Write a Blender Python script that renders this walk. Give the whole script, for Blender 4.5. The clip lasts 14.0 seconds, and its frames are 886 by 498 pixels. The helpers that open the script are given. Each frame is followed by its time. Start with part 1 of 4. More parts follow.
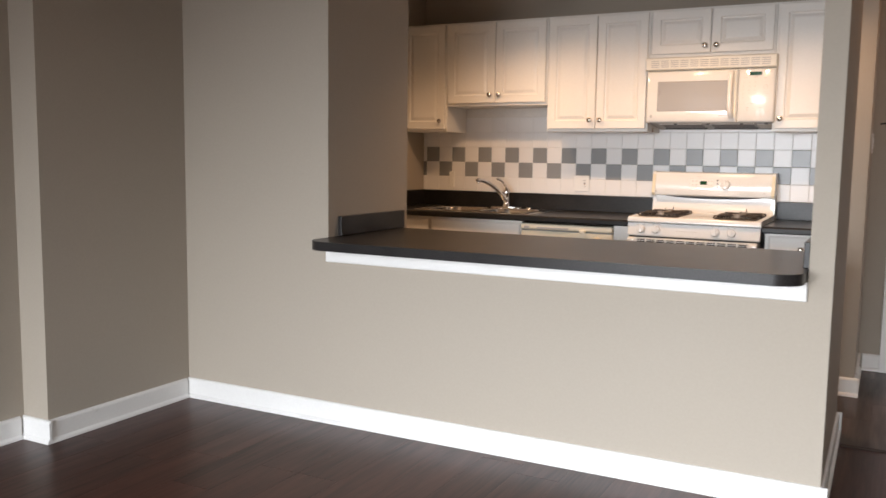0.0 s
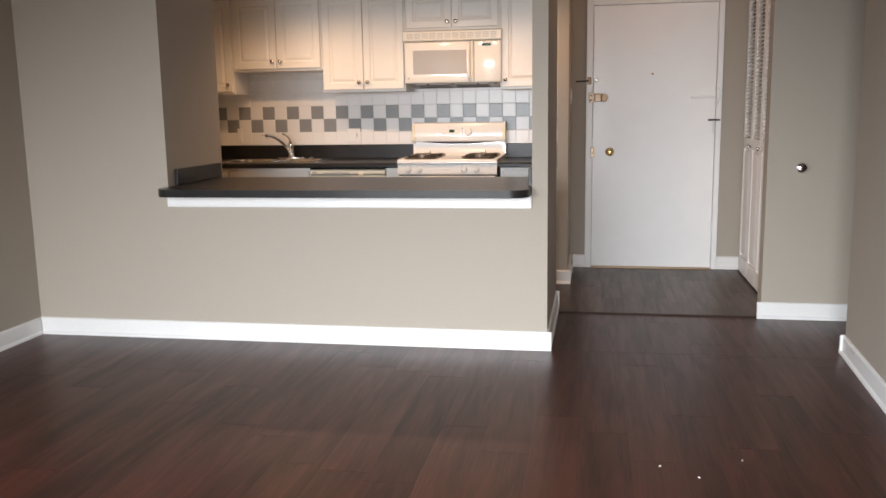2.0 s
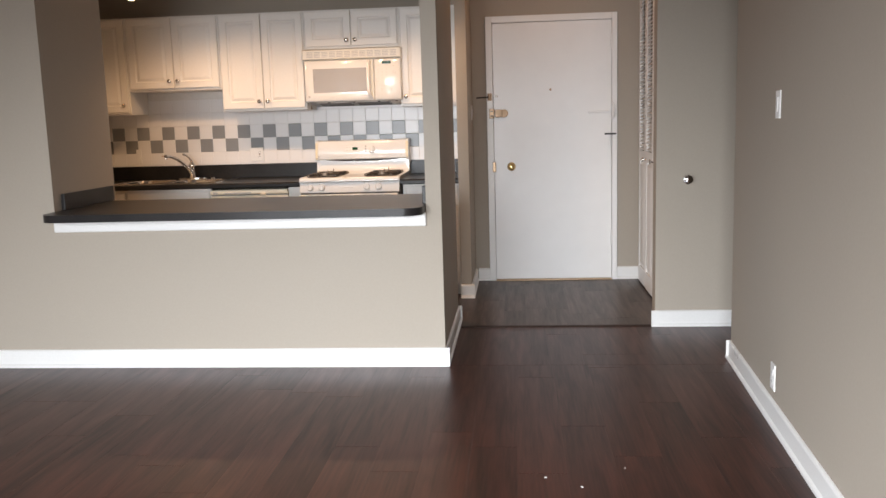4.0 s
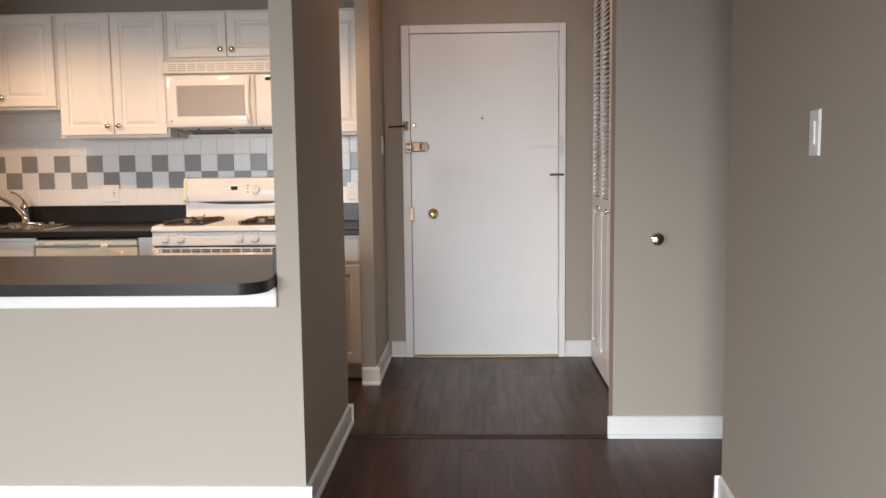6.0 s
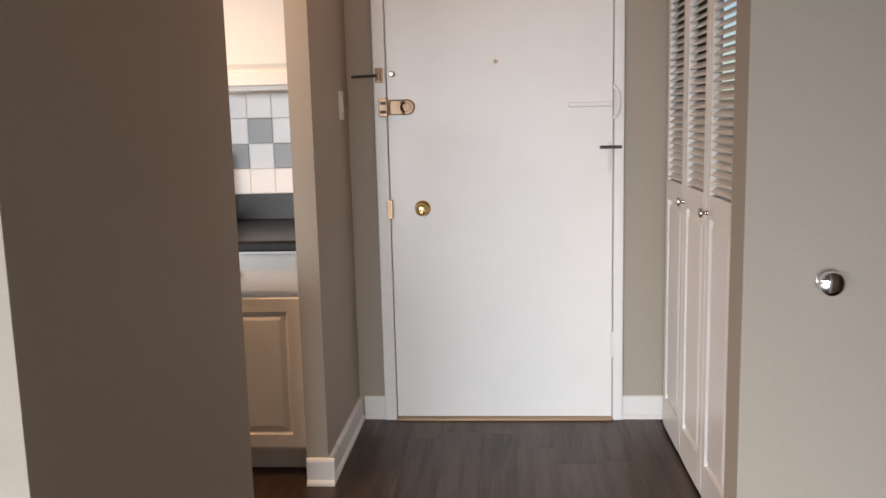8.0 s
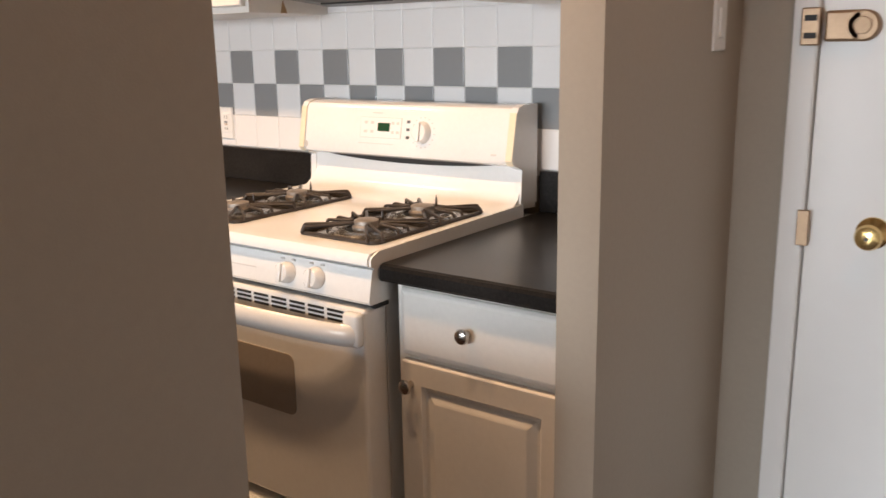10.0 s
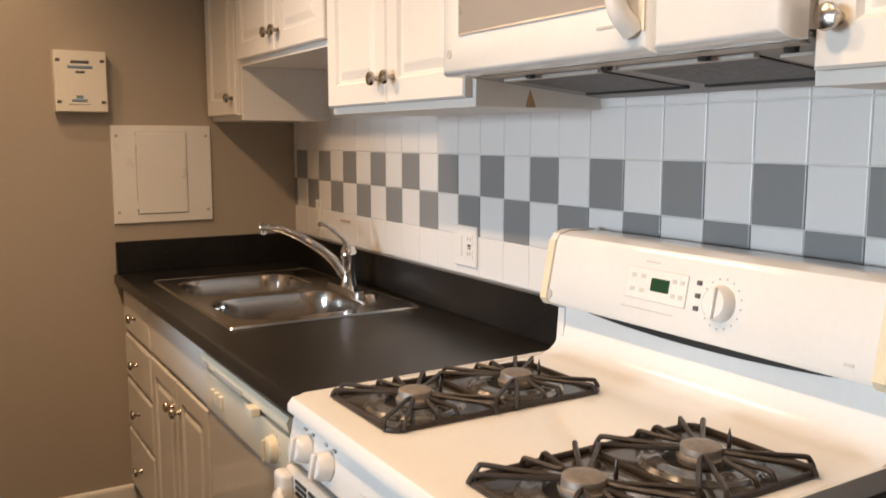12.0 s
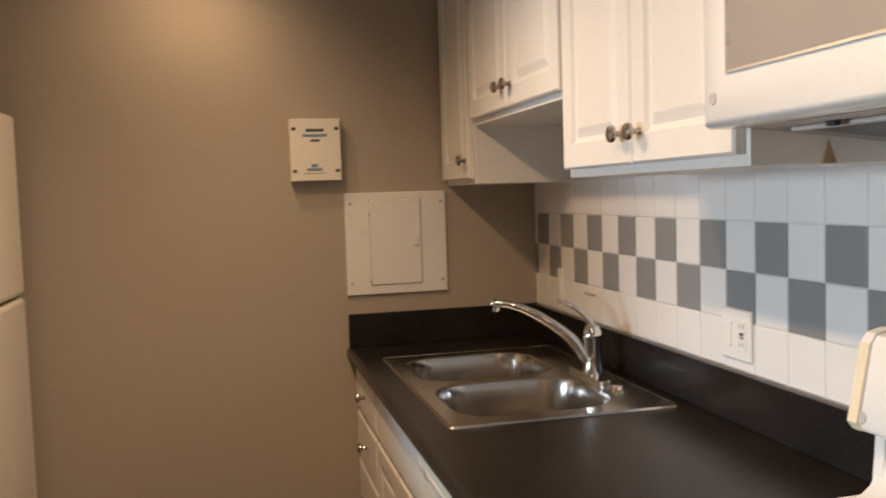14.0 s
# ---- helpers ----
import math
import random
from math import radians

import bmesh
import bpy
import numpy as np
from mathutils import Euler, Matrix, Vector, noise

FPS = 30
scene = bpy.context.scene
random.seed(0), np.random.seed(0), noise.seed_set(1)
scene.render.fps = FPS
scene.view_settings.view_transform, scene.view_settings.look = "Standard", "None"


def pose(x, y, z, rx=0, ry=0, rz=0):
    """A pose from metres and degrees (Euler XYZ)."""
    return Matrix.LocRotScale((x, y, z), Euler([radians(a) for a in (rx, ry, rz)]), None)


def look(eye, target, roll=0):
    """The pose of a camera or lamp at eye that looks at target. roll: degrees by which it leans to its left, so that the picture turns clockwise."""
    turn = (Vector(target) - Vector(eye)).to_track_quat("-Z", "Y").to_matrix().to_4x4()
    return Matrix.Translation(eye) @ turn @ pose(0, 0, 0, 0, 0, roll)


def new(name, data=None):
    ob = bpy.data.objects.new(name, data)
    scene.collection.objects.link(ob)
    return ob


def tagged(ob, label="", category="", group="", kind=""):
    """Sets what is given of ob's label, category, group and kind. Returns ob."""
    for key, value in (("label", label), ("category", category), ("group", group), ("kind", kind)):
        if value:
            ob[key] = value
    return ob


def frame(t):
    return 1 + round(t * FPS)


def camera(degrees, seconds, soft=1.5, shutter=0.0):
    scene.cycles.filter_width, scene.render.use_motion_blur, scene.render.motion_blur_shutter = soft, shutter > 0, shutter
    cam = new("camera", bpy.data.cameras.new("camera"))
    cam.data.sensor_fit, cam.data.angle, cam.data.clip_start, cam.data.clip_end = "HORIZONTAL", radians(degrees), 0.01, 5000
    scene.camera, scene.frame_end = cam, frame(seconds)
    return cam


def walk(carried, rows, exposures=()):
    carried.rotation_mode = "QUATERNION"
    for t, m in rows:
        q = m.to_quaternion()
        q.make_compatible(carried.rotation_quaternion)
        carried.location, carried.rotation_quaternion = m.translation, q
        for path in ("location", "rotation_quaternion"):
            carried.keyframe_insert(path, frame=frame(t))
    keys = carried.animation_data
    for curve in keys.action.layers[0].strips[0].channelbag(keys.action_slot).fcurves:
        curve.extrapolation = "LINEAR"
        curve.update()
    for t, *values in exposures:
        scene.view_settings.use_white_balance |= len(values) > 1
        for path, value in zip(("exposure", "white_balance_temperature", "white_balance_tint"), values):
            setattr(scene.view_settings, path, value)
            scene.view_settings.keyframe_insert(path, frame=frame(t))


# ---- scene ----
cam = camera(54.9, 14.0, 1.5, 0.2)

PATH = [
    (0, (3.177, -5.826, 1.282), (2.261, -4.062, 1.064), 0.8),
    (0.5, (3.299, -6.088, 1.303), (2.584, -4.229, 1.125), 0.1),
    (1, (3.234, -6.435, 1.289), (2.846, -4.492, 1.015), -2.2),
    (1.5, (3.276, -6.817, 1.308), (2.872, -4.88, 1.021), -2.8),
    (2, (3.275, -7.078, 1.317), (2.926, -5.136, 0.99), -0.9),
    (2.5, (3.232, -7.194, 1.318), (3.113, -5.242, 0.899), -2.3),
    (3, (3.285, -7.297, 1.347), (3.121, -5.324, 1.063), -1.4),
    (5.5, (3.613, -6.039, 1.313), (3.431, -4.075, 0.987), -1.8),
    (6, (3.668, -5.568, 1.312), (3.589, -3.581, 1.097), -0.7),
    (6.5, (3.759, -5.075, 1.335), (3.618, -3.092, 1.12), -0.0),
    (7, (3.755, -4.591, 1.317), (3.702, -2.608, 1.058), -0.2),
    (9.5, (3.713, -2.419, 1.354), (2.9, -0.635, 0.957), -2.1),
    (10, (3.693, -2.027, 1.348), (2.546, -0.455, 0.887), -1.0),
    (10.5, (3.589, -1.746, 1.337), (2.244, -0.357, 0.828), -1.4),
    (11, (3.448, -1.532, 1.345), (1.897, -0.353, 0.893), -2.5),
    (11.5, (3.352, -1.344, 1.376), (1.654, -0.354, 1.007), 0.1),
    (12, (3.207, -1.252, 1.389), (1.507, -0.23, 1.133), -0.0),
    (12.5, (3.055, -1.217, 1.404), (1.459, -0.015, 1.306), -0.0),
    (13, (2.987, -1.188, 1.418), (1.292, -0.127, 1.456), -0.6),
    (13.5, (2.934, -1.12, 1.428), (1.11, -0.299, 1.432), -1.1),
    (14, (2.897, -1.064, 1.425), (0.958, -0.588, 1.296), -1.8),
]
EXPOSURE = [(0, 0.0, 6500, 10), (1, -0.10, 6500, 10), (3, -0.03, 6500, 10), (6, -0.06, 6500, 10), (7.2, 0.08, 6500, 10), (9.3, 0.32, 6500, 10), (10.5, 0.36, 6250, 7),
            (12, 0.17, 5900, 4), (13.2, -0.03, 5750, 0), (14, 0.05, 5800, 2)]
walk(cam, [(t, look(eye, target, roll)) for t, eye, target, roll in PATH], EXPOSURE)
SPOT_W = 29

# ---- light ----
world = bpy.data.worlds.new("world")
scene.world = world
world.use_nodes = True
wn = world.node_tree.nodes
sky = wn.new("ShaderNodeTexSky")
sky.sky_type, sky.sun_disc = "NISHITA", False
sky.sun_elevation, sky.sun_rotation = radians(40), radians(150)
world.node_tree.links.new(sky.outputs[0], wn["Background"].inputs[0])
wn["Background"].inputs[1].default_value = 0.1


def area_lamp(name, m, sx, sy, watts, colour):
    d = bpy.data.lights.new(name, "AREA")
    d.shape, d.size, d.size_y, d.energy, d.color = "RECTANGLE", sx, sy, watts, colour
    ob = new(name, d)
    ob.matrix_world = m
    return ob


def spot_lamp(name, eye, target, watts, colour, cone, blend=0.6, radius=0.03):
    d = bpy.data.lights.new(name, "SPOT")
    d.energy, d.color, d.spot_size, d.spot_blend, d.shadow_soft_size = watts, colour, radians(cone), blend, radius
    ob = new(name, d)
    ob.matrix_world = look(eye, target)
    return ob


WARM = (1.0, 0.60, 0.32)
DAY = (0.905, 0.945, 1.0)
window_light = area_lamp("window_daylight", look((2.0, -9.44, 1.40), (2.3, -6.0, -0.50)), 3.45, 1.75, 235, DAY)
window_light.data.spread = radians(80)
side_light = area_lamp("side_window_daylight", look((-0.12, -7.6, 1.5), (3.3, -6.2, -0.75)), 2.8, 1.5, 84, DAY)
side_light.data.spread = radians(90)

# ---- materials ----


def mat(name, col, rough=0.5, metal=0.0, var=0.06, scale=6.0, fine=90.0, bump=0.0, bump_scale=200.0,
        rand=0.0, coat=0.0, stretch=None, rough_var=0.08, spec=0.5):
    """A surface with colour varied at two scales, uneven gloss and a fine relief."""
    m = bpy.data.materials.new(name)
    m.use_nodes = True
    nt = m.node_tree
    n, l = nt.nodes, nt.links
    b = n["Principled BSDF"]
    co = n.new("ShaderNodeTexCoord")
    vec = co.outputs["Object"]
    if stretch:
        mp = n.new("ShaderNodeMapping")
        mp.inputs["Scale"].default_value = stretch
        l.new(vec, mp.inputs["Vector"])
        vec = mp.outputs["Vector"]
    big, small = n.new("ShaderNodeTexNoise"), n.new("ShaderNodeTexNoise")
    for t, s, d in ((big, scale, 3), (small, fine, 2)):
        t.inputs["Scale"].default_value, t.inputs["Detail"].default_value = s, d
        l.new(vec, t.inputs["Vector"])
    add = n.new("ShaderNodeMath")
    add.operation = "ADD"
    l.new(big.outputs["Fac"], add.inputs[0])
    l.new(small.outputs["Fac"], add.inputs[1])
    last = add.outputs[0]
    if rand:
        info = n.new("ShaderNodeObjectInfo")
        ma = n.new("ShaderNodeMath")
        ma.operation = "MULTIPLY_ADD"
        ma.inputs[1].default_value = rand
        l.new(info.outputs["Random"], ma.inputs[0])
        l.new(last, ma.inputs[2])
        last = ma.outputs[0]
    mr = n.new("ShaderNodeMapRange")
    mr.inputs["From Min"].default_value, mr.inputs["From Max"].default_value = 0.6, 1.4 + rand
    l.new(last, mr.inputs["Value"])
    mix = n.new("ShaderNodeMix")
    mix.data_type = "RGBA"
    mix.inputs["A"].default_value = (*[max(0, c * (1 - var)) for c in col], 1)
    mix.inputs["B"].default_value = (*[min(1, c * (1 + var)) for c in col], 1)
    l.new(mr.outputs[0], mix.inputs["Factor"])
    l.new(mix.outputs["Result"], b.inputs["Base Color"])
    rr = n.new("ShaderNodeMapRange")
    rr.inputs["From Min"].default_value, rr.inputs["From Max"].default_value = 0.3, 0.7
    rr.inputs["To Min"].default_value, rr.inputs["To Max"].default_value = max(0.02, rough - rough_var), min(1, rough + rough_var)
    l.new(big.outputs["Fac"], rr.inputs["Value"])
    l.new(rr.outputs[0], b.inputs["Roughness"])
    b.inputs["Metallic"].default_value = metal
    b.inputs["Coat Weight"].default_value = coat
    b.inputs["Specular IOR Level"].default_value = spec
    if bump:
        bt = n.new("ShaderNodeTexNoise")
        bt.inputs["Scale"].default_value, bt.inputs["Detail"].default_value = bump_scale, 4
        l.new(vec, bt.inputs["Vector"])
        bp = n.new("ShaderNodeBump")
        bp.inputs["Strength"].default_value, bp.inputs["Distance"].default_value = bump, 0.002
        l.new(bt.outputs["Fac"], bp.inputs["Height"])
        l.new(bp.outputs[0], b.inputs["Normal"])
    return m


def glow(name, col, strength):
    m = bpy.data.materials.new(name)
    m.use_nodes = True
    b = m.node_tree.nodes["Principled BSDF"]
    b.inputs["Base Color"].default_value = (*col, 1)
    b.inputs["Emission Color"].default_value = (*col, 1)
    b.inputs["Emission Strength"].default_value = strength
    return m


WALL = mat("taupe_wall_paint", (0.40, 0.351, 0.290), 0.75, var=0.03, scale=1.5, bump=0.12, bump_scale=350)
CEIL = mat("ceiling_paint", (0.42, 0.385, 0.34), 0.85, var=0.04, bump=0.2, bump_scale=150)
TRIM = mat("white_trim_paint", (0.80, 0.79, 0.77), 0.35, var=0.03, scale=4, bump=0.05)
DOORP = mat("white_door_paint", (0.84, 0.835, 0.82), 0.38, var=0.02, scale=1.6, fine=9)
CAB = mat("white_cabinet_foil", (0.80, 0.775, 0.735), 0.38, var=0.03, scale=3, bump=0.03)
CABIN = mat("grey_cabinet_side", (0.55, 0.53, 0.50), 0.5, var=0.05)
APPL = mat("white_appliance_enamel", (0.80, 0.80, 0.79), 0.18, var=0.025, coat=0.3)
CREAM = mat("yellowed_plastic", (0.78, 0.70, 0.52), 0.38, var=0.05, scale=10)
YELSTRIP = mat("yellowed_control_plastic", (0.78, 0.725, 0.585), 0.4, var=0.04)
IVORY = mat("ivory_plastic", (0.78, 0.745, 0.665), 0.4, var=0.04)
BLACKTOP = mat("black_laminate", (0.013, 0.012, 0.0115), 0.29, var=0.85, scale=4, fine=170, rough_var=0.0, spec=0.28)
BARTOP = mat("charcoal_laminate", (0.020, 0.018, 0.018), 0.30, var=0.7, scale=4, fine=170, rough_var=0.0, spec=0.28)
IRON = mat("cast_iron", (0.034, 0.027, 0.024), 0.45, var=0.3, scale=40, bump=0.3)
BLACK = mat("black_part_and_gap_shade", (0.012, 0.012, 0.012), 0.6)
STEEL = mat("brushed_steel", (0.52, 0.50, 0.475), 0.19, 1.0, var=0.05, rough_var=0.05)
CHROME = mat("chrome", (0.82, 0.82, 0.83), 0.08, 1.0, var=0.02, rough_var=0.03)
NICKEL = mat("satin_nickel", (0.50, 0.46, 0.42), 0.25, 1.0, var=0.05)
BRASS = mat("polished_brass", (0.78, 0.56, 0.24), 0.2, 1.0, var=0.08)
BRONZE = mat("aged_brass", (0.38, 0.265, 0.175), 0.45, 1.0, var=0.1)
ALU = mat("burner_aluminium", (0.30, 0.265, 0.23), 0.5, 0.5, var=0.25, scale=50)
WELL = mat("stained_burner_well", (0.075, 0.068, 0.063), 0.17, 0.3, var=0.4, scale=25)
MWSIDE = mat("beige_metal_side", (0.46, 0.43, 0.385), 0.45, var=0.05)
GLAZE = mat("worn_bowl_enamel", (0.26, 0.26, 0.265), 0.18, 0.7, var=0.35, scale=60)
TILE_W = mat("white_glazed_tile", (0.79, 0.78, 0.775), 0.28, var=0.02, rand=0.3, rough_var=0.01, spec=0.4)
TILE_G = mat("grey_glazed_tile", (0.26, 0.265, 0.27), 0.28, var=0.04, rand=0.5, rough_var=0.01, spec=0.4)
GROUT = mat("grout", (0.72, 0.70, 0.67), 0.85, var=0.06, scale=20)


def wood(name, dark, light, rough, spec=0.4):
    """Printed plank: long streaks and fine pores along y, shifted from plank to plank."""
    m = bpy.data.materials.new(name)
    m.use_nodes = True
    n, l = m.node_tree.nodes, m.node_tree.links
    b = n["Principled BSDF"]
    co, info = n.new("ShaderNodeTexCoord"), n.new("ShaderNodeObjectInfo")
    shift = n.new("ShaderNodeVectorMath")
    shift.operation = "MULTIPLY_ADD"
    shift.inputs[1].default_value = (31.0, 57.0, 13.0)
    l.new(info.outputs["Random"], shift.inputs[0])
    l.new(co.outputs["Object"], shift.inputs[2])
    total = None
    for stretch, scale, detail, warp, share in (((9, 0.75, 1), 2.2, 4, 0.7, 0.55), ((40, 1.6, 1), 3.0, 3, 0.2, 0.3), ((3, 0.5, 1), 1.5, 2, 0.4, 0.25)):
        mp, t = n.new("ShaderNodeMapping"), n.new("ShaderNodeTexNoise")
        mp.inputs["Scale"].default_value = stretch
        t.inputs["Scale"].default_value, t.inputs["Detail"].default_value, t.inputs["Distortion"].default_value = scale, detail, warp
        l.new(shift.outputs[0], mp.inputs["Vector"])
        l.new(mp.outputs[0], t.inputs["Vector"])
        ma = n.new("ShaderNodeMath")
        ma.operation = "MULTIPLY_ADD"
        ma.inputs[1].default_value = share
        ma.inputs[2].default_value = 0.0
        l.new(t.outputs["Fac"], ma.inputs[0])
        if total:
            l.new(total, ma.inputs[2])
        total = ma.outputs[0]
    per = n.new("ShaderNodeMath")
    per.operation = "MULTIPLY_ADD"
    per.inputs[1].default_value = 0.10
    l.new(info.outputs["Random"], per.inputs[0])
    l.new(total, per.inputs[2])
    mr = n.new("ShaderNodeMapRange")
    mr.inputs["From Min"].default_value, mr.inputs["From Max"].default_value = 0.42, 0.80
    l.new(per.outputs[0], mr.inputs["Value"])
    mix = n.new("ShaderNodeMix")
    mix.data_type = "RGBA"
    mix.inputs["A"].default_value, mix.inputs["B"].default_value = (*dark, 1), (*light, 1)
    l.new(mr.outputs[0], mix.inputs["Factor"])
    l.new(mix.outputs["Result"], b.inputs["Base Color"])
    rr = n.new("ShaderNodeMapRange")
    rr.inputs["To Min"].default_value, rr.inputs["To Max"].default_value = rough + 0.05, rough - 0.04
    l.new(mr.outputs[0], rr.inputs["Value"])
    l.new(rr.outputs[0], b.inputs["Roughness"])
    b.inputs["Specular IOR Level"].default_value = spec
    bp = n.new("ShaderNodeBump")
    bp.inputs["Strength"].default_value, bp.inputs["Distance"].default_value = 0.25, 0.0006
    l.new(mr.outputs[0], bp.inputs["Height"])
    l.new(bp.outputs[0], b.inputs["Normal"])
    return m


WOOD_R = wood("red_brown_laminate", (0.018, 0.0052, 0.0037), (0.086, 0.0215, 0.0125), 0.34, 0.35)
WOOD_G = wood("grey_brown_vinyl", (0.016, 0.010, 0.008), (0.088, 0.055, 0.041), 0.40)
SUBFLOOR = mat("floor_joint", (0.030, 0.017, 0.013), 0.6)
MWGLASS = mat("microwave_window", (0.34, 0.315, 0.29), 0.35, var=0.03, fine=300)
OVENGLASS = mat("oven_window", (0.34, 0.30, 0.265), 0.2, var=0.05)
GREYMARK = mat("grey_print_and_seam_shade", (0.48, 0.465, 0.45), 0.5)
PALEMARK = mat("pale_grey_print", (0.60, 0.585, 0.56), 0.5)
DARKMARK = mat("dark_print", (0.10, 0.10, 0.11), 0.5)
BLUEMARK = mat("blue_print", (0.20, 0.30, 0.42), 0.5)
LCD = mat("green_display", (0.01, 0.055, 0.025), 0.15)
MESH = mat("grease_filter", (0.10, 0.085, 0.08), 0.5, 0.4, var=0.3, scale=80)
GREYP = mat("grey_part_and_gap_shade", (0.29, 0.285, 0.28), 0.5, 0.2, var=0.15)
TRACK = mat("dark_track_metal", (0.05, 0.045, 0.04), 0.4, 0.5)
WOODBARE = mat("bare_wood", (0.42, 0.27, 0.14), 0.7, var=0.2)
STAIN = mat("rust_stained_wall", (0.52, 0.40, 0.30), 0.6)
BULB = glow("lit_bulb", (1.0, 0.70, 0.40), 9)
DOME = glow("lit_glass_dome", (1.0, 0.52, 0.26), 14)

# ---- mesh helpers ----
PLACE = {}


def box(bm, x0, x1, y0, y1, z0, z1, bevel=0.0, seg=2):
    v = [bm.verts.new((x, y, z)) for x in (x0, x1) for y in (y0, y1) for z in (z0, z1)]
    fs = [bm.faces.new([v[i] for i in q]) for q in ((0, 1, 3, 2), (4, 6, 7, 5), (0, 4, 5, 1), (2, 3, 7, 6), (0, 2, 6, 4), (1, 5, 7, 3))]
    if bevel:
        es = list({e for f in fs for e in f.edges})
        bmesh.ops.bevel(bm, geom=es, offset=bevel, segments=seg, affect="EDGES", profile=0.5)
    return bm


def one(*a, **k):
    return box(bmesh.new(), *a, **k)


def lathe(bm, prof, m=None, n=20):
    """Turns a profile of (radius, height) about z, then moves it by m."""
    m = m or Matrix()
    rings = []
    for r, h in prof:
        if r < 1e-6:
            rings.append([bm.verts.new(m @ Vector((0, 0, h)))])
        else:
            rings.append([bm.verts.new(m @ Vector((r * math.cos(6.28319 * i / n), r * math.sin(6.28319 * i / n), h))) for i in range(n)])
    for a, b in zip(rings, rings[1:]):
        for i in range(n):
            j = (i + 1) % n
            if len(a) == 1 and len(b) > 1:
                bm.faces.new((a[0], b[i], b[j]))
            elif len(b) == 1 and len(a) > 1:
                bm.faces.new((a[i], a[j], b[0]))
            elif len(a) > 1:
                bm.faces.new((a[i], a[j], b[j], b[i]))
    return bm


def tube(bm, pts, radii, n=10, flat=1.0):
    """A round bar along pts; radii is one number or one for each point."""
    pts = [Vector(p) for p in pts]
    if not isinstance(radii, (list, tuple)):
        radii = [radii] * len(pts)
    rings, u = [], None
    for i, p in enumerate(pts):
        d = (pts[min(i + 1, len(pts) - 1)] - pts[max(i - 1, 0)]).normalized()
        if u is None:
            u = d.cross(Vector((0, 0, 1)) if abs(d.z) < 0.95 else Vector((1, 0, 0)))
        u = (u - d * u.dot(d)).normalized()
        w = u.cross(d)
        rings.append([bm.verts.new(p + radii[i] * (u * math.cos(6.28319 * k / n) + w * flat * math.sin(6.28319 * k / n))) for k in range(n)])
    for a, b in zip(rings, rings[1:]):
        for k in range(n):
            bm.faces.new((a[k], a[(k + 1) % n], b[(k + 1) % n], b[k]))
    bm.faces.new(rings[0][::-1])
    bm.faces.new(rings[-1])
    return bm


def curve_pts(ctrl, n=14):
    """A smooth line through the control points."""
    c = [Vector(p) for p in ctrl]
    c = [c[0] * 2 - c[1]] + c + [c[-1] * 2 - c[-2]]
    out = []
    for i in range(1, len(c) - 2):
        for k in range(n):
            t = k / n
            a, b, d, e = c[i - 1:i + 3]
            out.append(0.5 * (2 * b + (d - a) * t + (2 * a - 5 * b + 4 * d - e) * t * t + (3 * b - a - 3 * d + e) * t ** 3))
    return out + [c[-2]]


def rings_slab(bm, x0, x1, z0, z1, yb, rings):
    """A slab facing -y: nested rectangles (inset, y) from its back edge to its middle."""
    loops = []
    for ins, y in [(0, yb)] + rings:
        loops.append([bm.verts.new(p) for p in ((x0 + ins, y, z0 + ins), (x1 - ins, y, z0 + ins), (x1 - ins, y, z1 - ins), (x0 + ins, y, z1 - ins))])
    for a, b in zip(loops, loops[1:]):
        for i in range(4):
            bm.faces.new((a[i], a[(i + 1) % 4], b[(i + 1) % 4], b[i]))
    bm.faces.new(loops[-1])
    bm.faces.new(loops[0][::-1])
    return bm


def raised_panel(bm, x0, x1, z0, z1, yf, thick=0.019, stile=0.058):
    s = min(stile, (x1 - x0) * 0.22, (z1 - z0) * 0.26)
    return rings_slab(bm, x0, x1, z0, z1, yf + thick, [(0, yf + 0.004), (0.004, yf), (s - 0.006, yf), (s, yf + 0.008), (s + 0.007, yf + 0.009), (s + 0.024, yf + 0.002), (s + 0.028, yf + 0.001)])


def prism(bm, outline, x0, x1):
    """An outline in (y, z) drawn out along x."""
    a = [bm.verts.new((x0, y, z)) for y, z in outline]
    b = [bm.verts.new((x1, y, z)) for y, z in outline]
    n = len(a)
    for i in range(n):
        bm.faces.new((a[i], b[i], b[(i + 1) % n], a[(i + 1) % n]))
    bm.faces.new(a[::-1])
    bm.faces.new(b)
    return bm


def mesh_of(bm, name, material, smooth=False):
    bmesh.ops.recalc_face_normals(bm, faces=bm.faces)
    me = bpy.data.meshes.new(name)
    bm.to_mesh(me)
    bm.free()
    me.materials.append(material)
    if smooth:
        me.shade_smooth()
        me.set_sharp_from_angle(angle=radians(40))
    return me


def thing(name, at, label, category, group="", kind=""):
    ob = new(name)
    ob.location = at
    ob.empty_display_size = 0.05
    PLACE[ob] = Matrix.Translation(at)
    return tagged(ob, label, category, group, kind)


def put(name, me, parent=None, label="", m=None):
    """Links a mesh as an object at the world pose m, under parent."""
    ob = new(name, me)
    m = m or Matrix()
    if parent:
        ob.parent = parent
        ob.matrix_parent_inverse = PLACE[parent].inverted()
    ob.matrix_basis = m
    PLACE[ob] = m
    if label:
        ob["label"] = label
    return ob


def part(name, bm, material, parent, label="", smooth=False):
    return put(name, mesh_of(bm, name, material, smooth), parent, label)


def solo(name, bm, material, label, category, kind="", group="", smooth=False):
    return tagged(put(name, mesh_of(bm, name, material, smooth)), label, category, group, kind)


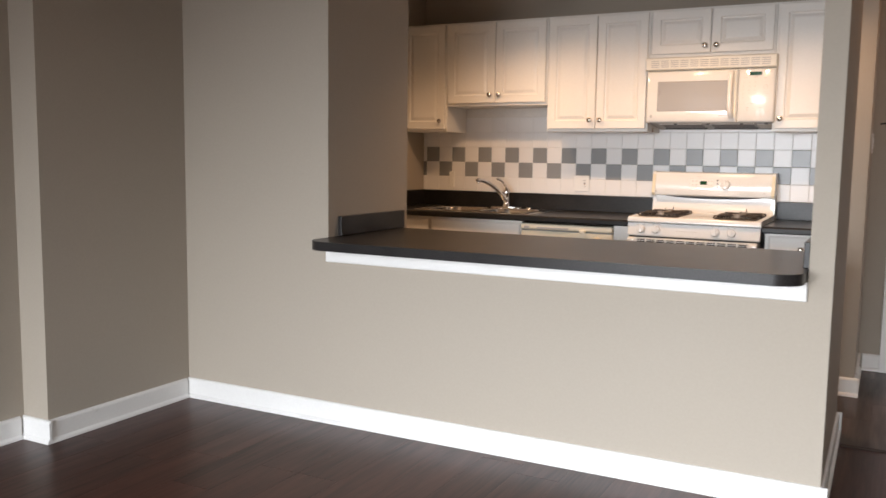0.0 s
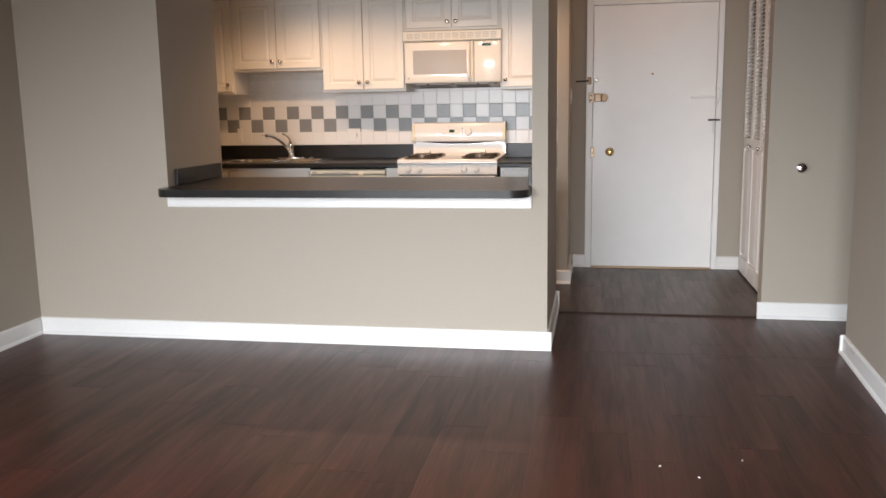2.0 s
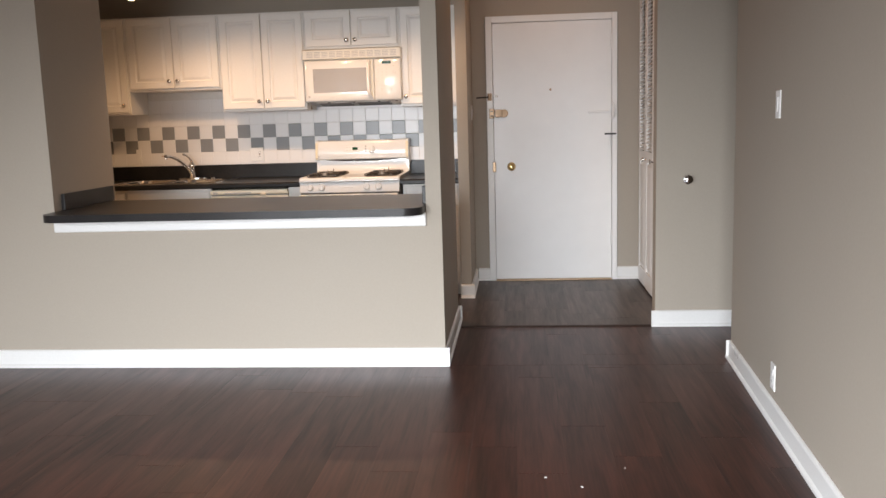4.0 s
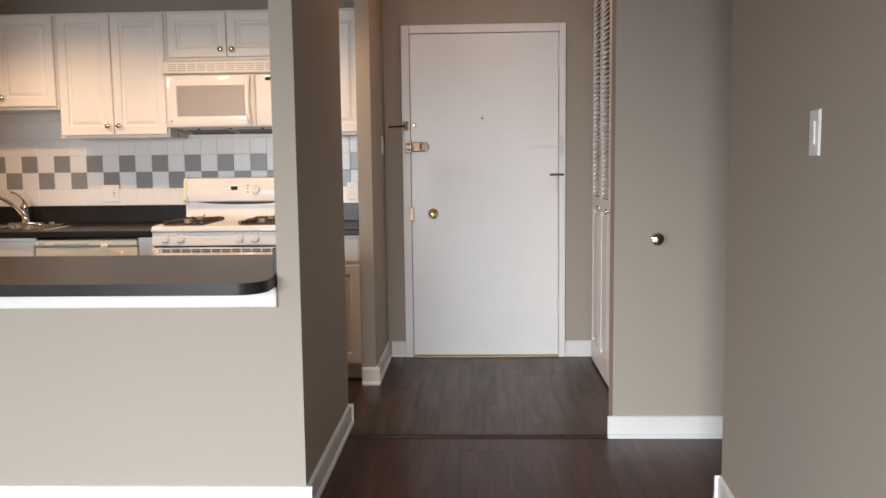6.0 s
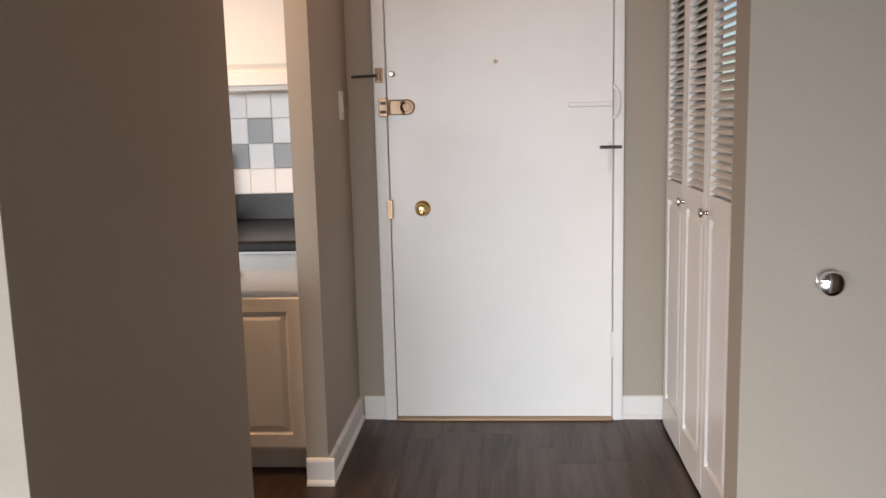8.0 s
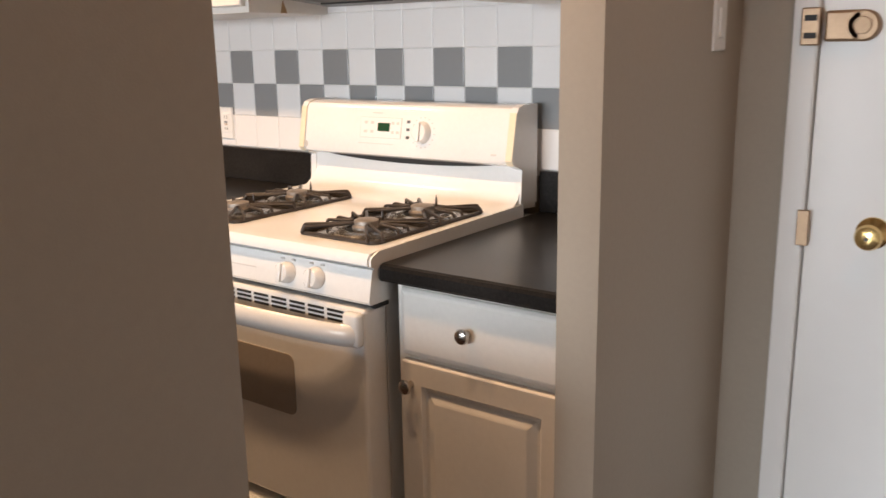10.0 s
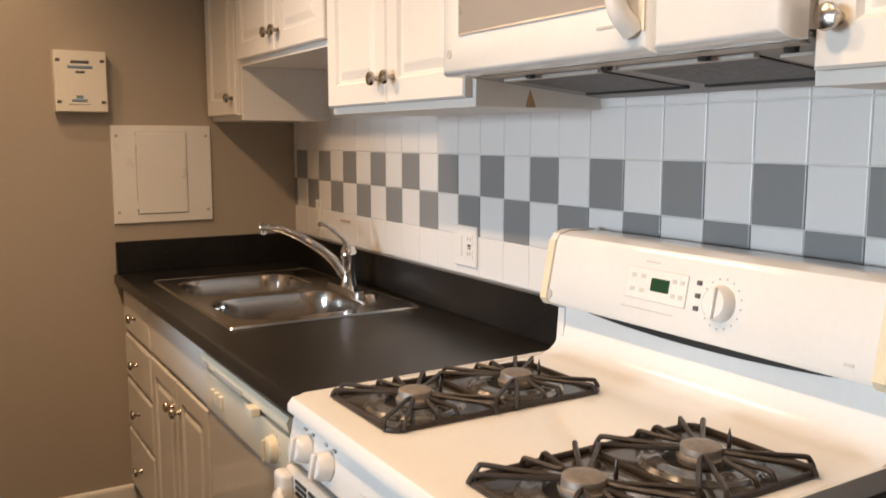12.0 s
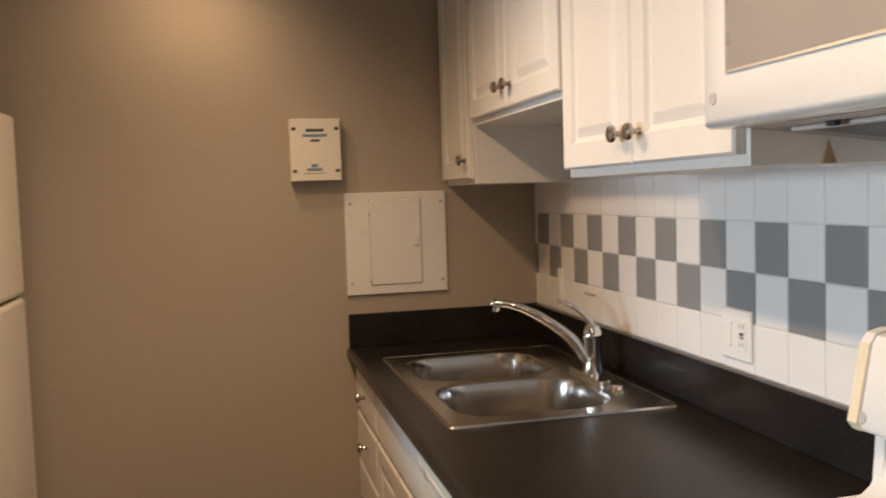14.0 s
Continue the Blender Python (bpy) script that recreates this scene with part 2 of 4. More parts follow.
def structure(name, bm, material, label, category):
    return solo(name, bm, material, label, category, "structure")


# ---- the shell ----
TOP = 2.50
XL, XE, FY = -0.03, 3.028, -2.535      # kitchen's left wall, end of the half wall, its living-room face
bm = bmesh.new()
box(bm, XL - 0.12, 4.65, 0.012, 0.14, 0, TOP)
wall_back = structure("wall_back", bm, WALL, "taupe painted kitchen back wall", "wall")
bm = bmesh.new()
box(bm, -0.15, XL, -3.39, 0.012, 0, TOP)
wall_left = structure("wall_left", bm, WALL, "taupe painted side wall of kitchen and living room", "wall")
bm = bmesh.new()
box(bm, -0.31, -0.19, -9.6, -9.1, 0, TOP)
box(bm, -0.31, -0.19, -6.1, -3.39, 0, TOP)
box(bm, -0.31, -0.19, -9.1, -6.1, 0, 0.7)
box(bm, -0.31, -0.19, -9.1, -6.1, 2.3, TOP)
box(bm, -0.19, -0.15, -3.39, -3.27, 0, TOP)
structure("wall_left_living", bm, WALL, "taupe painted living room side wall, stepped back", "wall")
# the half wall with the pass-through
bm = bmesh.new()
box(bm, XL, 0.860, FY, -2.42, 0, TOP)
structure("wall_niche", bm, WALL, "taupe wall in front of the refrigerator niche", "wall")
structure("wall_cheek", one(0.76, 0.860, -2.42, -1.80, 0, TOP), WALL, "taupe cheek wall beside the pass-through", "wall")
structure("wall_half", one(0.860, 2.945, FY, -2.42, 0, 0.84), WALL, "taupe half wall under the bar counter", "wall")
structure("wall_end", one(2.945, XE, FY, -1.478, 0, TOP), WALL, "taupe end wall between pass-through and hall", "wall")
# hall
bm = bmesh.new()
box(bm, 2.998, 3.078, -0.735, -0.03, 0, TOP)
structure("wall_jamb", bm, WALL, "short taupe wall between kitchen opening and front door", "wall")
bm = bmesh.new()
box(bm, 3.078, 3.222, -0.03, 0.012, 0, TOP)
box(bm, 4.215, 4.52, -0.03, 0.012, 0, TOP)
box(bm, 3.222, 4.215, -0.03, 0.012, 2.10, TOP)
wall_front_door = structure("wall_front_door", bm, WALL, "taupe wall round the front door", "wall")
bm = bmesh.new()
box(bm, 4.295, 6.0, -1.67, -1.55, 0, TOP)
structure("wall_closet", bm, WALL, "taupe closet end wall beside the hall", "wall")
structure("wall_closet_head", one(4.42, 4.52, -1.55, -0.13, 2.43, TOP), WALL, "taupe wall above the closet doors", "wall")
structure("wall_closet_pier", one(4.42, 4.52, -0.13, -0.03, 0, TOP), WALL, "narrow taupe wall beside the closet doors", "wall")
structure("wall_closet_back", one(4.95, 5.05, -1.55, 0.14, 0, TOP), WALL, "plain wall at the back of the closet", "wall")
bm = bmesh.new()
box(bm, 4.585, 4.705, -9.6, -2.42, 0, TOP)
box(bm, 4.705, 6.0, -2.54, -2.42, 0, TOP)
box(bm, 6.0, 6.12, -2.54, -1.55, 0, TOP)
for v in bm.verts:
    v.co.x += (v.co.y + 2.42) * 0.06 if v.co.x < 5 else 0
structure("wall_right", bm, WALL, "taupe painted living room wall with switch", "wall")
bm = bmesh.new()
box(bm, -0.31, 0.2, -9.6, -9.48, 0, TOP)
box(bm, 3.8, 4.685, -9.6, -9.48, 0, TOP)
box(bm, 0.2, 3.8, -9.6, -9.48, 0, 0.4)
box(bm, 0.2, 3.8, -9.6, -9.48, 2.3, TOP)
structure("wall_window", bm, WALL, "living room end wall round the window", "wall")
structure("ceiling", one(-0.31, 6.12, -9.6, 0.14, TOP, TOP + 0.1), CEIL, "flat painted ceiling", "ceiling")

# window behind the walk
w = thing("window_1", (2.0, -9.54, 0.4), "wide white framed living room window", "window", kind="structure")
bm = bmesh.new()
for x in (0.2, 1.37, 2.57, 3.74):
    box(bm, x, x + 0.06, -9.57, -9.51, 0.4, 2.3)
box(bm, 0.26, 3.74, -9.57, -9.51, 0.4, 0.46)
box(bm, 0.26, 3.74, -9.57, -9.51, 2.24, 2.3)
part("window_frame", bm, TRIM, w)

w = thing("window_2", (-0.25, -7.6, 0.7), "white framed side window of living room", "window", kind="structure")
bm = bmesh.new()
for y in (-9.1, -7.63, -6.16):
    box(bm, -0.28, -0.22, y, y + 0.06, 0.7, 2.3)
for z in (0.7, 2.24):
    box(bm, -0.28, -0.22, -9.04, -7.63, z, z + 0.06)
    box(bm, -0.28, -0.22, -7.57, -6.16, z, z + 0.06)
part("window_frame", bm, TRIM, w)

# ---- floors ----
structure("floor", one(-0.31, 6.12, -9.6, 0.14, -0.06, -0.006), SUBFLOOR, "dark wood plank floor base", "floor")
floor_living = thing("floor_living", (2.0, -5, 0), "dark red-brown laminate plank floor", "floor", kind="structure")
floor_hall = thing("floor_hall", (3.6, -0.9, 0), "grey-brown vinyl plank floor of hall and kitchen", "floor", kind="structure")

# ---- skirting ----


def skirting(runs, label):
    """Runs of (x0, y0, x1, y1, side): a board with a rounded top and a shoe, set on the left of the run."""
    sk = thing("baseboard", (runs[0][0], runs[0][1], 0), label, "baseboard", kind="structure")
    for x0, y0, x1, y1 in runs:
        d = Vector((x1 - x0, y1 - y0, 0))
        length = d.length
        d.normalize()
        nrm = Vector((-d.y, d.x, 0))
        prof = [(0, 0), (0.024, 0), (0.023, 0.010), (0.016, 0.018), (0.0135, 0.02), (0.0135, 0.090), (0.010, 0.098), (0.004, 0.102), (0, 0.102)]
        bm = bmesh.new()
        rows = []
        for s, k in ((0, 1), (length, 1)):
            rows.append([bm.verts.new(Vector((x0, y0, 0)) + d * s + nrm * a + Vector((0, 0, z))) for a, z in prof])
        n = len(prof)
        for i in range(n):
            bm.faces.new((rows[0][i], rows[1][i], rows[1][(i + 1) % n], rows[0][(i + 1) % n]))
        bm.faces.new(rows[0][::-1])
        bm.faces.new(rows[1])
        part("board", bm, TRIM, sk)
    return sk


skirting([(XE + 0.024, FY, XL, FY), (XE, -1.478, XE, FY), (2.945, -1.478, XE + 0.024, -1.478)], "white skirting board along the half wall")
skirting([(XL, FY - 0.024, XL, -3.39), (XL + 0.024, -3.39, -0.19, -3.39), (-0.19, -3.414, -0.19, -9.4)], "white skirting board along the stepped side wall")
skirting([(3.078, -0.03, 3.078, -0.735), (3.102, -0.735, 2.998, -0.735)], "white skirting board round the kitchen door jamb")
skirting([(3.196, -0.03, 3.102, -0.03)], "white skirting board left of the front door")
skirting([(4.42, -0.03, 4.24, -0.03)], "white skirting board beside the front door")
skirting([(6.0, -1.67, 4.271, -1.67)], "white skirting board under the closet wall")
skirting([(4.1662, -9.4, 4.585, -2.42), (4.561, -2.42, 6.0, -2.42)], "white skirting board along the living room wall")
skirting([(XL, -0.60, XL, -1.70)], "white skirting board along the kitchen side wall")

# threshold strip between the two floors
bm = bmesh.new()
prism(bm, [(-1.685, 0), (-1.68, 0.006), (-1.665, 0.009), (-1.65, 0.006), (-1.645, 0)], XE + 0.03, 4.27)
structure("floor_trim", bm, SUBFLOOR, "dark transition strip between two plank floors", "trim")

# ---- knob used on cabinets ----
KNOB = mesh_of(lathe(bmesh.new(), [(0.0, 0), (0.008, 0), (0.0065, 0.004), (0.0055, 0.012), (0.008, 0.015), (0.0155, 0.019), (0.0165, 0.023), (0.0145, 0.028), (0.008, 0.031), (0, 0.032)], n=16), "knob", NICKEL, True)
FACE_Y = pose(0, 0, 0, 90, 0, 0)        # turns z to -y
FACE_X = pose(0, 0, 0, 0, -90, 0)       # turns z to -x


def knob(x, y, z, parent, turn=FACE_Y):
    return put("knob", KNOB, parent, "satin nickel knob", Matrix.Translation((x, y, z)) @ turn)


# ---- front door ----
FD = -0.03
door = thing("door_1", (3.72, FD, 0), "white painted steel entry door, closed, brass locks", "door", kind="structure")
leaf = part("door_leaf", one(3.2505, 4.1955, FD - 0.018, FD + 0.02, 0.012, 2.0875, bevel=0.003), DOORP, door)
fr = bmesh.new()
box(fr, 3.196, 3.248, FD - 0.036, FD + 0.03, 0, 2.142, bevel=0.004)
box(fr, 4.198, 4.240, FD - 0.036, FD + 0.03, 0, 2.142, bevel=0.004)
box(fr, 3.248, 4.198, FD - 0.036, FD + 0.03, 2.09, 2.142, bevel=0.004)
part("door_frame", fr, DOORP, door)
part("threshold", one(3.248, 4.198, FD - 0.05, FD + 0.03, 0, 0.012, bevel=0.003), BRONZE, door, "worn brass threshold")
# grey sheet behind the leaf: colour for the shade in the gap
part("door_gap_shade", one(3.247, 4.199, FD + 0.021, FD + 0.03, 0.0, 2.09), GREYP, door)
DK = FD - 0.018
k = part("door_knob", lathe(bmesh.new(), [(0, 0), (0.035, 0), (0.034, 0.006), (0.022, 0.012), (0.013, 0.016), (0.012, 0.035), (0.022, 0.042), (0.028, 0.055), (0.024, 0.066), (0.012, 0.07), (0, 0.07)], pose(3.388, DK, 0.945, 90), 24), BRASS, door, "polished brass door knob", True)
part("keyhole", one(3.384, 3.392, DK - 0.073, DK - 0.069, 0.941, 0.949), DARKMARK, k)
part("latch_plate", one(3.236, 3.262, DK - 0.024, DK - 0.016, 0.905, 0.985, bevel=0.002), BRONZE, door, "brass latch plate")
lock = thing("rim_lock", (3.30, DK, 1.376), "brass surface deadbolt mounted on entry door", "lock")
part("lock_case", one(3.262, 3.335, DK - 0.030, DK, 1.345, 1.408, bevel=0.006), BRONZE, lock)
part("lock_nose", lathe(bmesh.new(), [(0, 0), (0.032, 0), (0.032, 0.026), (0.028, 0.030), (0, 0.030)], pose(3.335, DK, 1.3765, 90), 24), BRONZE, lock, smooth=True)
part("lock_cylinder", lathe(bmesh.new(), [(0, 0), (0.018, 0), (0.017, 0.008), (0.011, 0.009), (0, 0.006)], pose(3.335, DK - 0.03, 1.3765, 90), 20), BRONZE, lock, smooth=True)
part("lock_keeper", one(3.218, 3.256, FD - 0.06, FD - 0.037, 1.338, 1.415, bevel=0.003), BRONZE, lock)
for dz in (0.018, -0.018):
    part("slot", one(3.226, 3.25, FD - 0.064, FD - 0.058, 1.37 + dz, 1.382 + dz), BLACK, lock)
guard = thing("door_guard", (3.22, FD, 1.51), "brass swing bar door guard", "door guard")
part("hinge_plate", one(3.205, 3.238, FD - 0.046, FD - 0.036, 1.48, 1.54, bevel=0.002), BRONZE, guard)
part("swing_bar", tube(bmesh.new(), [(3.222, FD - 0.055, 1.51), (3.13, FD - 0.09, 1.505), (3.118, FD - 0.10, 1.503)], 0.006), TRACK, guard, smooth=True)
part("pivot", lathe(bmesh.new(), [(0, -0.022), (0.010, -0.022), (0.010, 0.022), (0, 0.022)], pose(3.222, FD - 0.055, 1.51), 12), BRONZE, guard, smooth=True)
part("catch", lathe(bmesh.new(), [(0, 0), (0.012, 0), (0.006, 0.008), (0.006, 0.03), (0.012, 0.036), (0.010, 0.045), (0, 0.047)], pose(3.275, DK, 1.515, 90), 14), NICKEL, guard, smooth=True)
for z in (1.92, 0.34):
    part("hinge", tube(bmesh.new(), [(4.196, DK - 0.006, z - 0.055), (4.196, DK - 0.006, z + 0.055)], 0.008), DOORP, door, smooth=True)
closer = thing("door_bracket", (4.19, DK, 1.37), "white painted door arm and bracket on door", "door bracket")
part("arm", one(4.01, 4.19, DK - 0.016, DK, 1.358, 1.378, bevel=0.005), DOORP, closer)
part("bracket", tube(bmesh.new(), curve_pts([(4.196, DK - 0.012, 1.31), (4.212, DK - 0.03, 1.34), (4.212, DK - 0.03, 1.41), (4.196, DK - 0.012, 1.44)], 6), 0.010), DOORP, closer, smooth=True)
bolt = thing("door_bolt", (4.18, DK, 1.19), "small dark metal bolt on the door edge", "bolt")
part("bar", tube(bmesh.new(), [(4.14, DK - 0.012, 1.19), (4.23, DK - 0.022, 1.19)], 0.007), TRACK, bolt, smooth=True)
part("stem", tube(bmesh.new(), [(4.18, DK - 0.010, 1.085), (4.18, DK - 0.010, 1.21)], 0.006), DOORP, bolt, smooth=True)
part("peephole", lathe(bmesh.new(), [(0, 0), (0.009, 0), (0.008, 0.004), (0.004, 0.004), (0, 0.002)], pose(3.71, DK, 1.555, 90), 14), BRONZE, door, "aged brass peephole", True)

# ---- closet bifold doors ----
CX = 4.40


def bifold(y0, y1, knob_y):
    """One louvred leaf in the plane x = CX, facing the hall."""
    d = thing("closet_door", (CX, (y0 + y1) / 2, 0.01), "white louvred bifold closet door, closed", "closet door", "closet bifold leaves")
    fb = bmesh.new()
    x0, x1 = CX, CX + 0.03
    for a, b in ((y0, y0 + 0.045), (y1 - 0.045, y1)):
        box(fb, x0, x1, a, b, 0.015, 2.40, bevel=0.003)
    for za, zb in ((0.015, 0.14), (0.98, 1.06), (2.31, 2.40)):
        box(fb, x0, x1, y0 + 0.045, y1 - 0.045, za, zb)
    part("leaf_frame", fb, TRIM, d)
    pb = rings_slab(bmesh.new(), y0 + 0.046, y1 - 0.046, 0.141, 0.979, 0.026, [(0, 0.012), (0.012, 0.012), (0.03, 0.002), (0.034, 0.001)])
    bmesh.ops.transform(pb, matrix=Matrix(((0, 1, 0, CX), (1, 0, 0, 0), (0, 0, 1, 0), (0, 0, 0, 1))), verts=pb.verts)
    part("raised_panel", pb, TRIM, d)
    sl = bmesh.new()
    box(sl, -0.016, 0.016, y0 + 0.046, y1 - 0.046, -0.003, 0.003)
    me = mesh_of(sl, "louvre", TRIM)
    z = 1.08
    while z < 2.30:
        put("louvre", me, d, "", Matrix.Translation((CX + 0.015, 0, z)) @ pose(0, 0, 0, 0, -38, 0))
        z += 0.027
    if knob_y:
        knob(CX, knob_y, 1.0, d, FACE_X)


for i, ky in enumerate((None, -0.86, -0.50, None)):
    y = -1.545 + i * 0.352
    bifold(y + 0.003, y + 0.349, ky)
part("head", one(4.42, 4.52, -1.55, -0.13, 2.415, 2.43), TRIM, thing("closet_trim", (4.45, -0.8, 2.415), "white closet head track trim", "trim", kind="structure"))
# the metal knob on the closet's end wall; a plain knob, filed under hooks
sk = thing("wall_knob", (4.48, -1.67, 0.932), "round chrome knob on closet end wall", "hook")
part("rose", lathe(bmesh.new(), [(0, 0), (0.020, 0), (0.019, 0.005), (0.010, 0.008), (0, 0.008)], pose(4.48, -1.67, 0.932, 90), 24), CHROME, sk, smooth=True)
part("ball", lathe(bmesh.new(), [(0, 0.006), (0.010, 0.006), (0.010, 0.024), (0.024, 0.030), (0.030, 0.042), (0.027, 0.055), (0.014, 0.062), (0, 0.063)], pose(4.48, -1.67, 0.932, 90), 24), CHROME, sk, smooth=True)

# ---- bar top of the pass-through ----
bar = thing("bar_counter", (1.9, -2.3, 0.85), "charcoal laminate bar counter with rounded corner", "counter")


def rounded(bm, x0, x1, y0, y1, z0, z1, r, corners):
    """A board whose named corners (x side, y side) are rounded."""
    pts = []
    for cx, cy, a0 in ((x1, y1, 0), (x0, y1, 90), (x0, y0, 180), (x1, y0, 270)):
        if (cx, cy) in corners:
            ox, oy = (cx - r if cx == x1 else cx + r), (cy - r if cy == y1 else cy + r)
            pts += [(ox + r * math.cos(radians(a0 + 9 * i)), oy + r * math.sin(radians(a0 + 9 * i))) for i in range(11)]
        else:
            pts.append((cx, cy))
    lo = [bm.verts.new((x, y, z0)) for x, y in pts]
    hi = [bm.verts.new((x, y, z1)) for x, y in pts]
    n = len(pts)
    for i in range(n):
        bm.faces.new((lo[i], lo[(i + 1) % n], hi[(i + 1) % n], hi[i]))
    bm.faces.new(lo[::-1])
    top = bm.faces.new(hi)
    bmesh.ops.bevel(bm, geom=list(top.edges), offset=0.004, segments=2, affect="EDGES")
    return bm


BX0, BX1, BY0, BY1 = 0.863, 2.94, -2.735, -1.86
part("bar_top", rounded(bmesh.new(), BX0, BX1, BY0, BY1, 0.852, 0.893, 0.10, {(BX1, BY0), (BX0, BY0)}), BARTOP, bar, smooth=True)
part("upstand", one(BX0 - 0.0, BX0 + 0.02, -2.46, -1.86, 0.894, 0.988, bevel=0.003), BARTOP, bar)
part("end_upstand", one(BX1 - 0.018, BX1 + 0.003, -2.50, -1.86, 0.894, 0.988, bevel=0.003), BARTOP, bar)
part("apron", one(0.858, 2.945, FY - 0.022, FY - 0.001, 0.778, 0.851, bevel=0.006), TRIM, bar, "white painted apron under the bar")
part("brace", one(1.0, 2.9, -2.42, -2.39, 0.80, 0.851), CABIN, bar)

# ---- upper cabinets ----
CY = -0.322


def upper(x0, x1, z0, z1, doors, knobs, label):
    c = thing("wall_cabinet", ((x0 + x1) / 2, -0.15, z0), label, "cabinet", "upper kitchen cabinets")
    part("body", one(x0 + 0.001, x1 - 0.001, CY, 0.003, z0, z1, bevel=0.002), CAB, c)
    w = (x1 - x0) / doors
    for i in range(doors):
        a, b = x0 + w * i + (0.012 if i == 0 else 0.0025), x0 + w * (i + 1) - (0.012 if i == doors - 1 else 0.0025)
        d = part("cabinet_door", raised_panel(bmesh.new(), a, b, z0 + 0.018, z1 - 0.012, CY - 0.021), CAB, c)
        kx = b - 0.032 if knobs[i] == "r" else a + 0.032
        knob(kx, CY - 0.021, z0 + (0.075 if z1 - z0 > 0.4 else 0.062), d)
    return c


upper(XL + 0.003, 0.337, 1.452, 2.212, 1, "r", "white raised-panel wall cabinet with one door")
upper(0.337, 1.098, 1.632, 2.212, 2, "rl", "short white raised-panel wall cabinet above the sink")
upper(1.098, 1.785, 1.452, 2.212, 2, "rl", "tall white raised-panel wall cabinet with two doors")
upper(1.785, 2.535, 1.915, 2.212, 2, "rl", "low white wall cabinet above the microwave")
upper(2.535, 2.996, 1.452, 2.212, 1, "l", "white raised-panel wall cabinet beside the microwave")
solo("wood_chip", prism(bmesh.new(), [(-0.20, 1.453), (-0.175, 1.453), (-0.19, 1.488)], 1.7835, 1.7865), WOODBARE, "bare chipped wood patch on cabinet side", "chip")

# ---- base cabinets ----
BY = -0.655


def base(x0, x1, fronts, label):
    """fronts: (x0, x1, z0, z1, raised, knob x, knob z)."""
    c = thing("base_cabinet", ((x0 + x1) / 2, -0.33, 0), label, "cabinet", "base kitchen cabinets")
    bm = box(bmesh.new(), x0 + 0.001, x1 - 0.001, BY, -0.002, 0.10, 0.69)
    box(bm, x0 + 0.001, x1 - 0.001, BY, -0.632, 0.69, 0.866)
    part("body", bm, CAB, c)
    part("toe_kick", one(x0 + 0.001, x1 - 0.001, -0.585, -0.565, 0.0, 0.10), CAB, c)
    for a, b, za, zb, raised, kx, kz in fronts:
        bm = bmesh.new()
        if raised:
            raised_panel(bm, a, b, za, zb, BY - 0.02)
        else:
            rings_slab(bm, a, b, za, zb, BY - 0.001, [(0, BY - 0.013), (0.006, BY - 0.018), (0.012, BY - 0.02)])
        d = part("cabinet_door" if raised else "drawer_front", bm, CAB, c)
        if kx:
            knob(kx, BY - 0.02, kz, d)
    return c


base(XL + 0.002, 0.40, [(XL + 0.012, 0.392, a, b, False, 0.185, (a + b) / 2) for a, b in ((0.70, 0.848), (0.53, 0.69), (0.345, 0.52), (0.115, 0.335))], "white base cabinet with four drawers")
base(0.40, 1.072, [(0.408, 1.064, 0.70, 0.848, False, None, 0), (0.408, 0.733, 0.115, 0.69, True, 0.70, 0.605), (0.739, 1.064, 0.115, 0.69, True, 0.772, 0.605)], "white sink base cabinet with two doors")
base(2.570, 2.997, [(2.590, 2.988, 0.705, 0.852, False, 2.765, 0.782), (2.590, 2.988, 0.115, 0.692, True, 2.615, 0.640)], "white base cabinet with drawer and door beside range")
# dishwasher
dw = thing("dishwasher", (1.38, -0.35, 0), "white built-in dishwasher with yellowed control strip", "dishwasher")
part("door_panel", one(1.078, 1.684, -0.675, -0.10, 0.262, 0.705, bevel=0.006), APPL, dw)
part("lower_panel", one(1.078, 1.684, -0.668, -0.10, 0.118, 0.256, bevel=0.005), APPL, dw)
ctl = part("control_strip", one(1.078, 1.684, -0.682, -0.63, 0.710, 0.808, bevel=0.005), YELSTRIP, dw, "yellowed ivory control strip")
part("handle_lip", prism(bmesh.new(), [(-0.63, 0.816), (-0.678, 0.816), (-0.686, 0.822), (-0.690, 0.842), (-0.684, 0.853), (-0.63, 0.853)], 1.078, 1.684), YELSTRIP, ctl, smooth=True)
# grey bar fills the slit; the recess's shade is in its colour
part("handle_recess_shade", one(1.080, 1.682, -0.672, -0.63, 0.8085, 0.8155), GREYP, ctl)
part("grip_slot", one(1.19, 1.40, -0.6905, -0.684, 0.823, 0.834), GREYMARK, ctl)
part("vent_square", one(1.10, 1.135, -0.6905, -0.684, 0.822, 0.838), GREYMARK, ctl)
part("latch", one(1.475, 1.515, -0.706, -0.684, 0.806, 0.826, bevel=0.004), YELSTRIP, ctl)
part("dial", lathe(bmesh.new(), [(0, 0), (0.030, 0), (0.029, 0.006), (0.026, 0.016), (0.018, 0.020), (0, 0.020)], pose(1.585, -0.682, 0.758, 90), 24), CREAM, ctl, "cream timer dial", True)
part("dial_grip", one(1.581, 1.589, -0.708, -0.700, 0.735, 0.781, bevel=0.002), CREAM, ctl)
for i in range(12):
    a = radians(i * 30)
    part("mark", one(1.583 + 0.038 * math.cos(a), 1.587 + 0.038 * math.cos(a), -0.6828, -0.6815, 0.756 + 0.038 * math.sin(a), 0.760 + 0.038 * math.sin(a)), GREYMARK, ctl)
for i in range(3):
    part("button", one(1.145 + i * 0.036, 1.165 + i * 0.036, -0.690, -0.681, 0.742, 0.775, bevel=0.003), YELSTRIP, ctl)
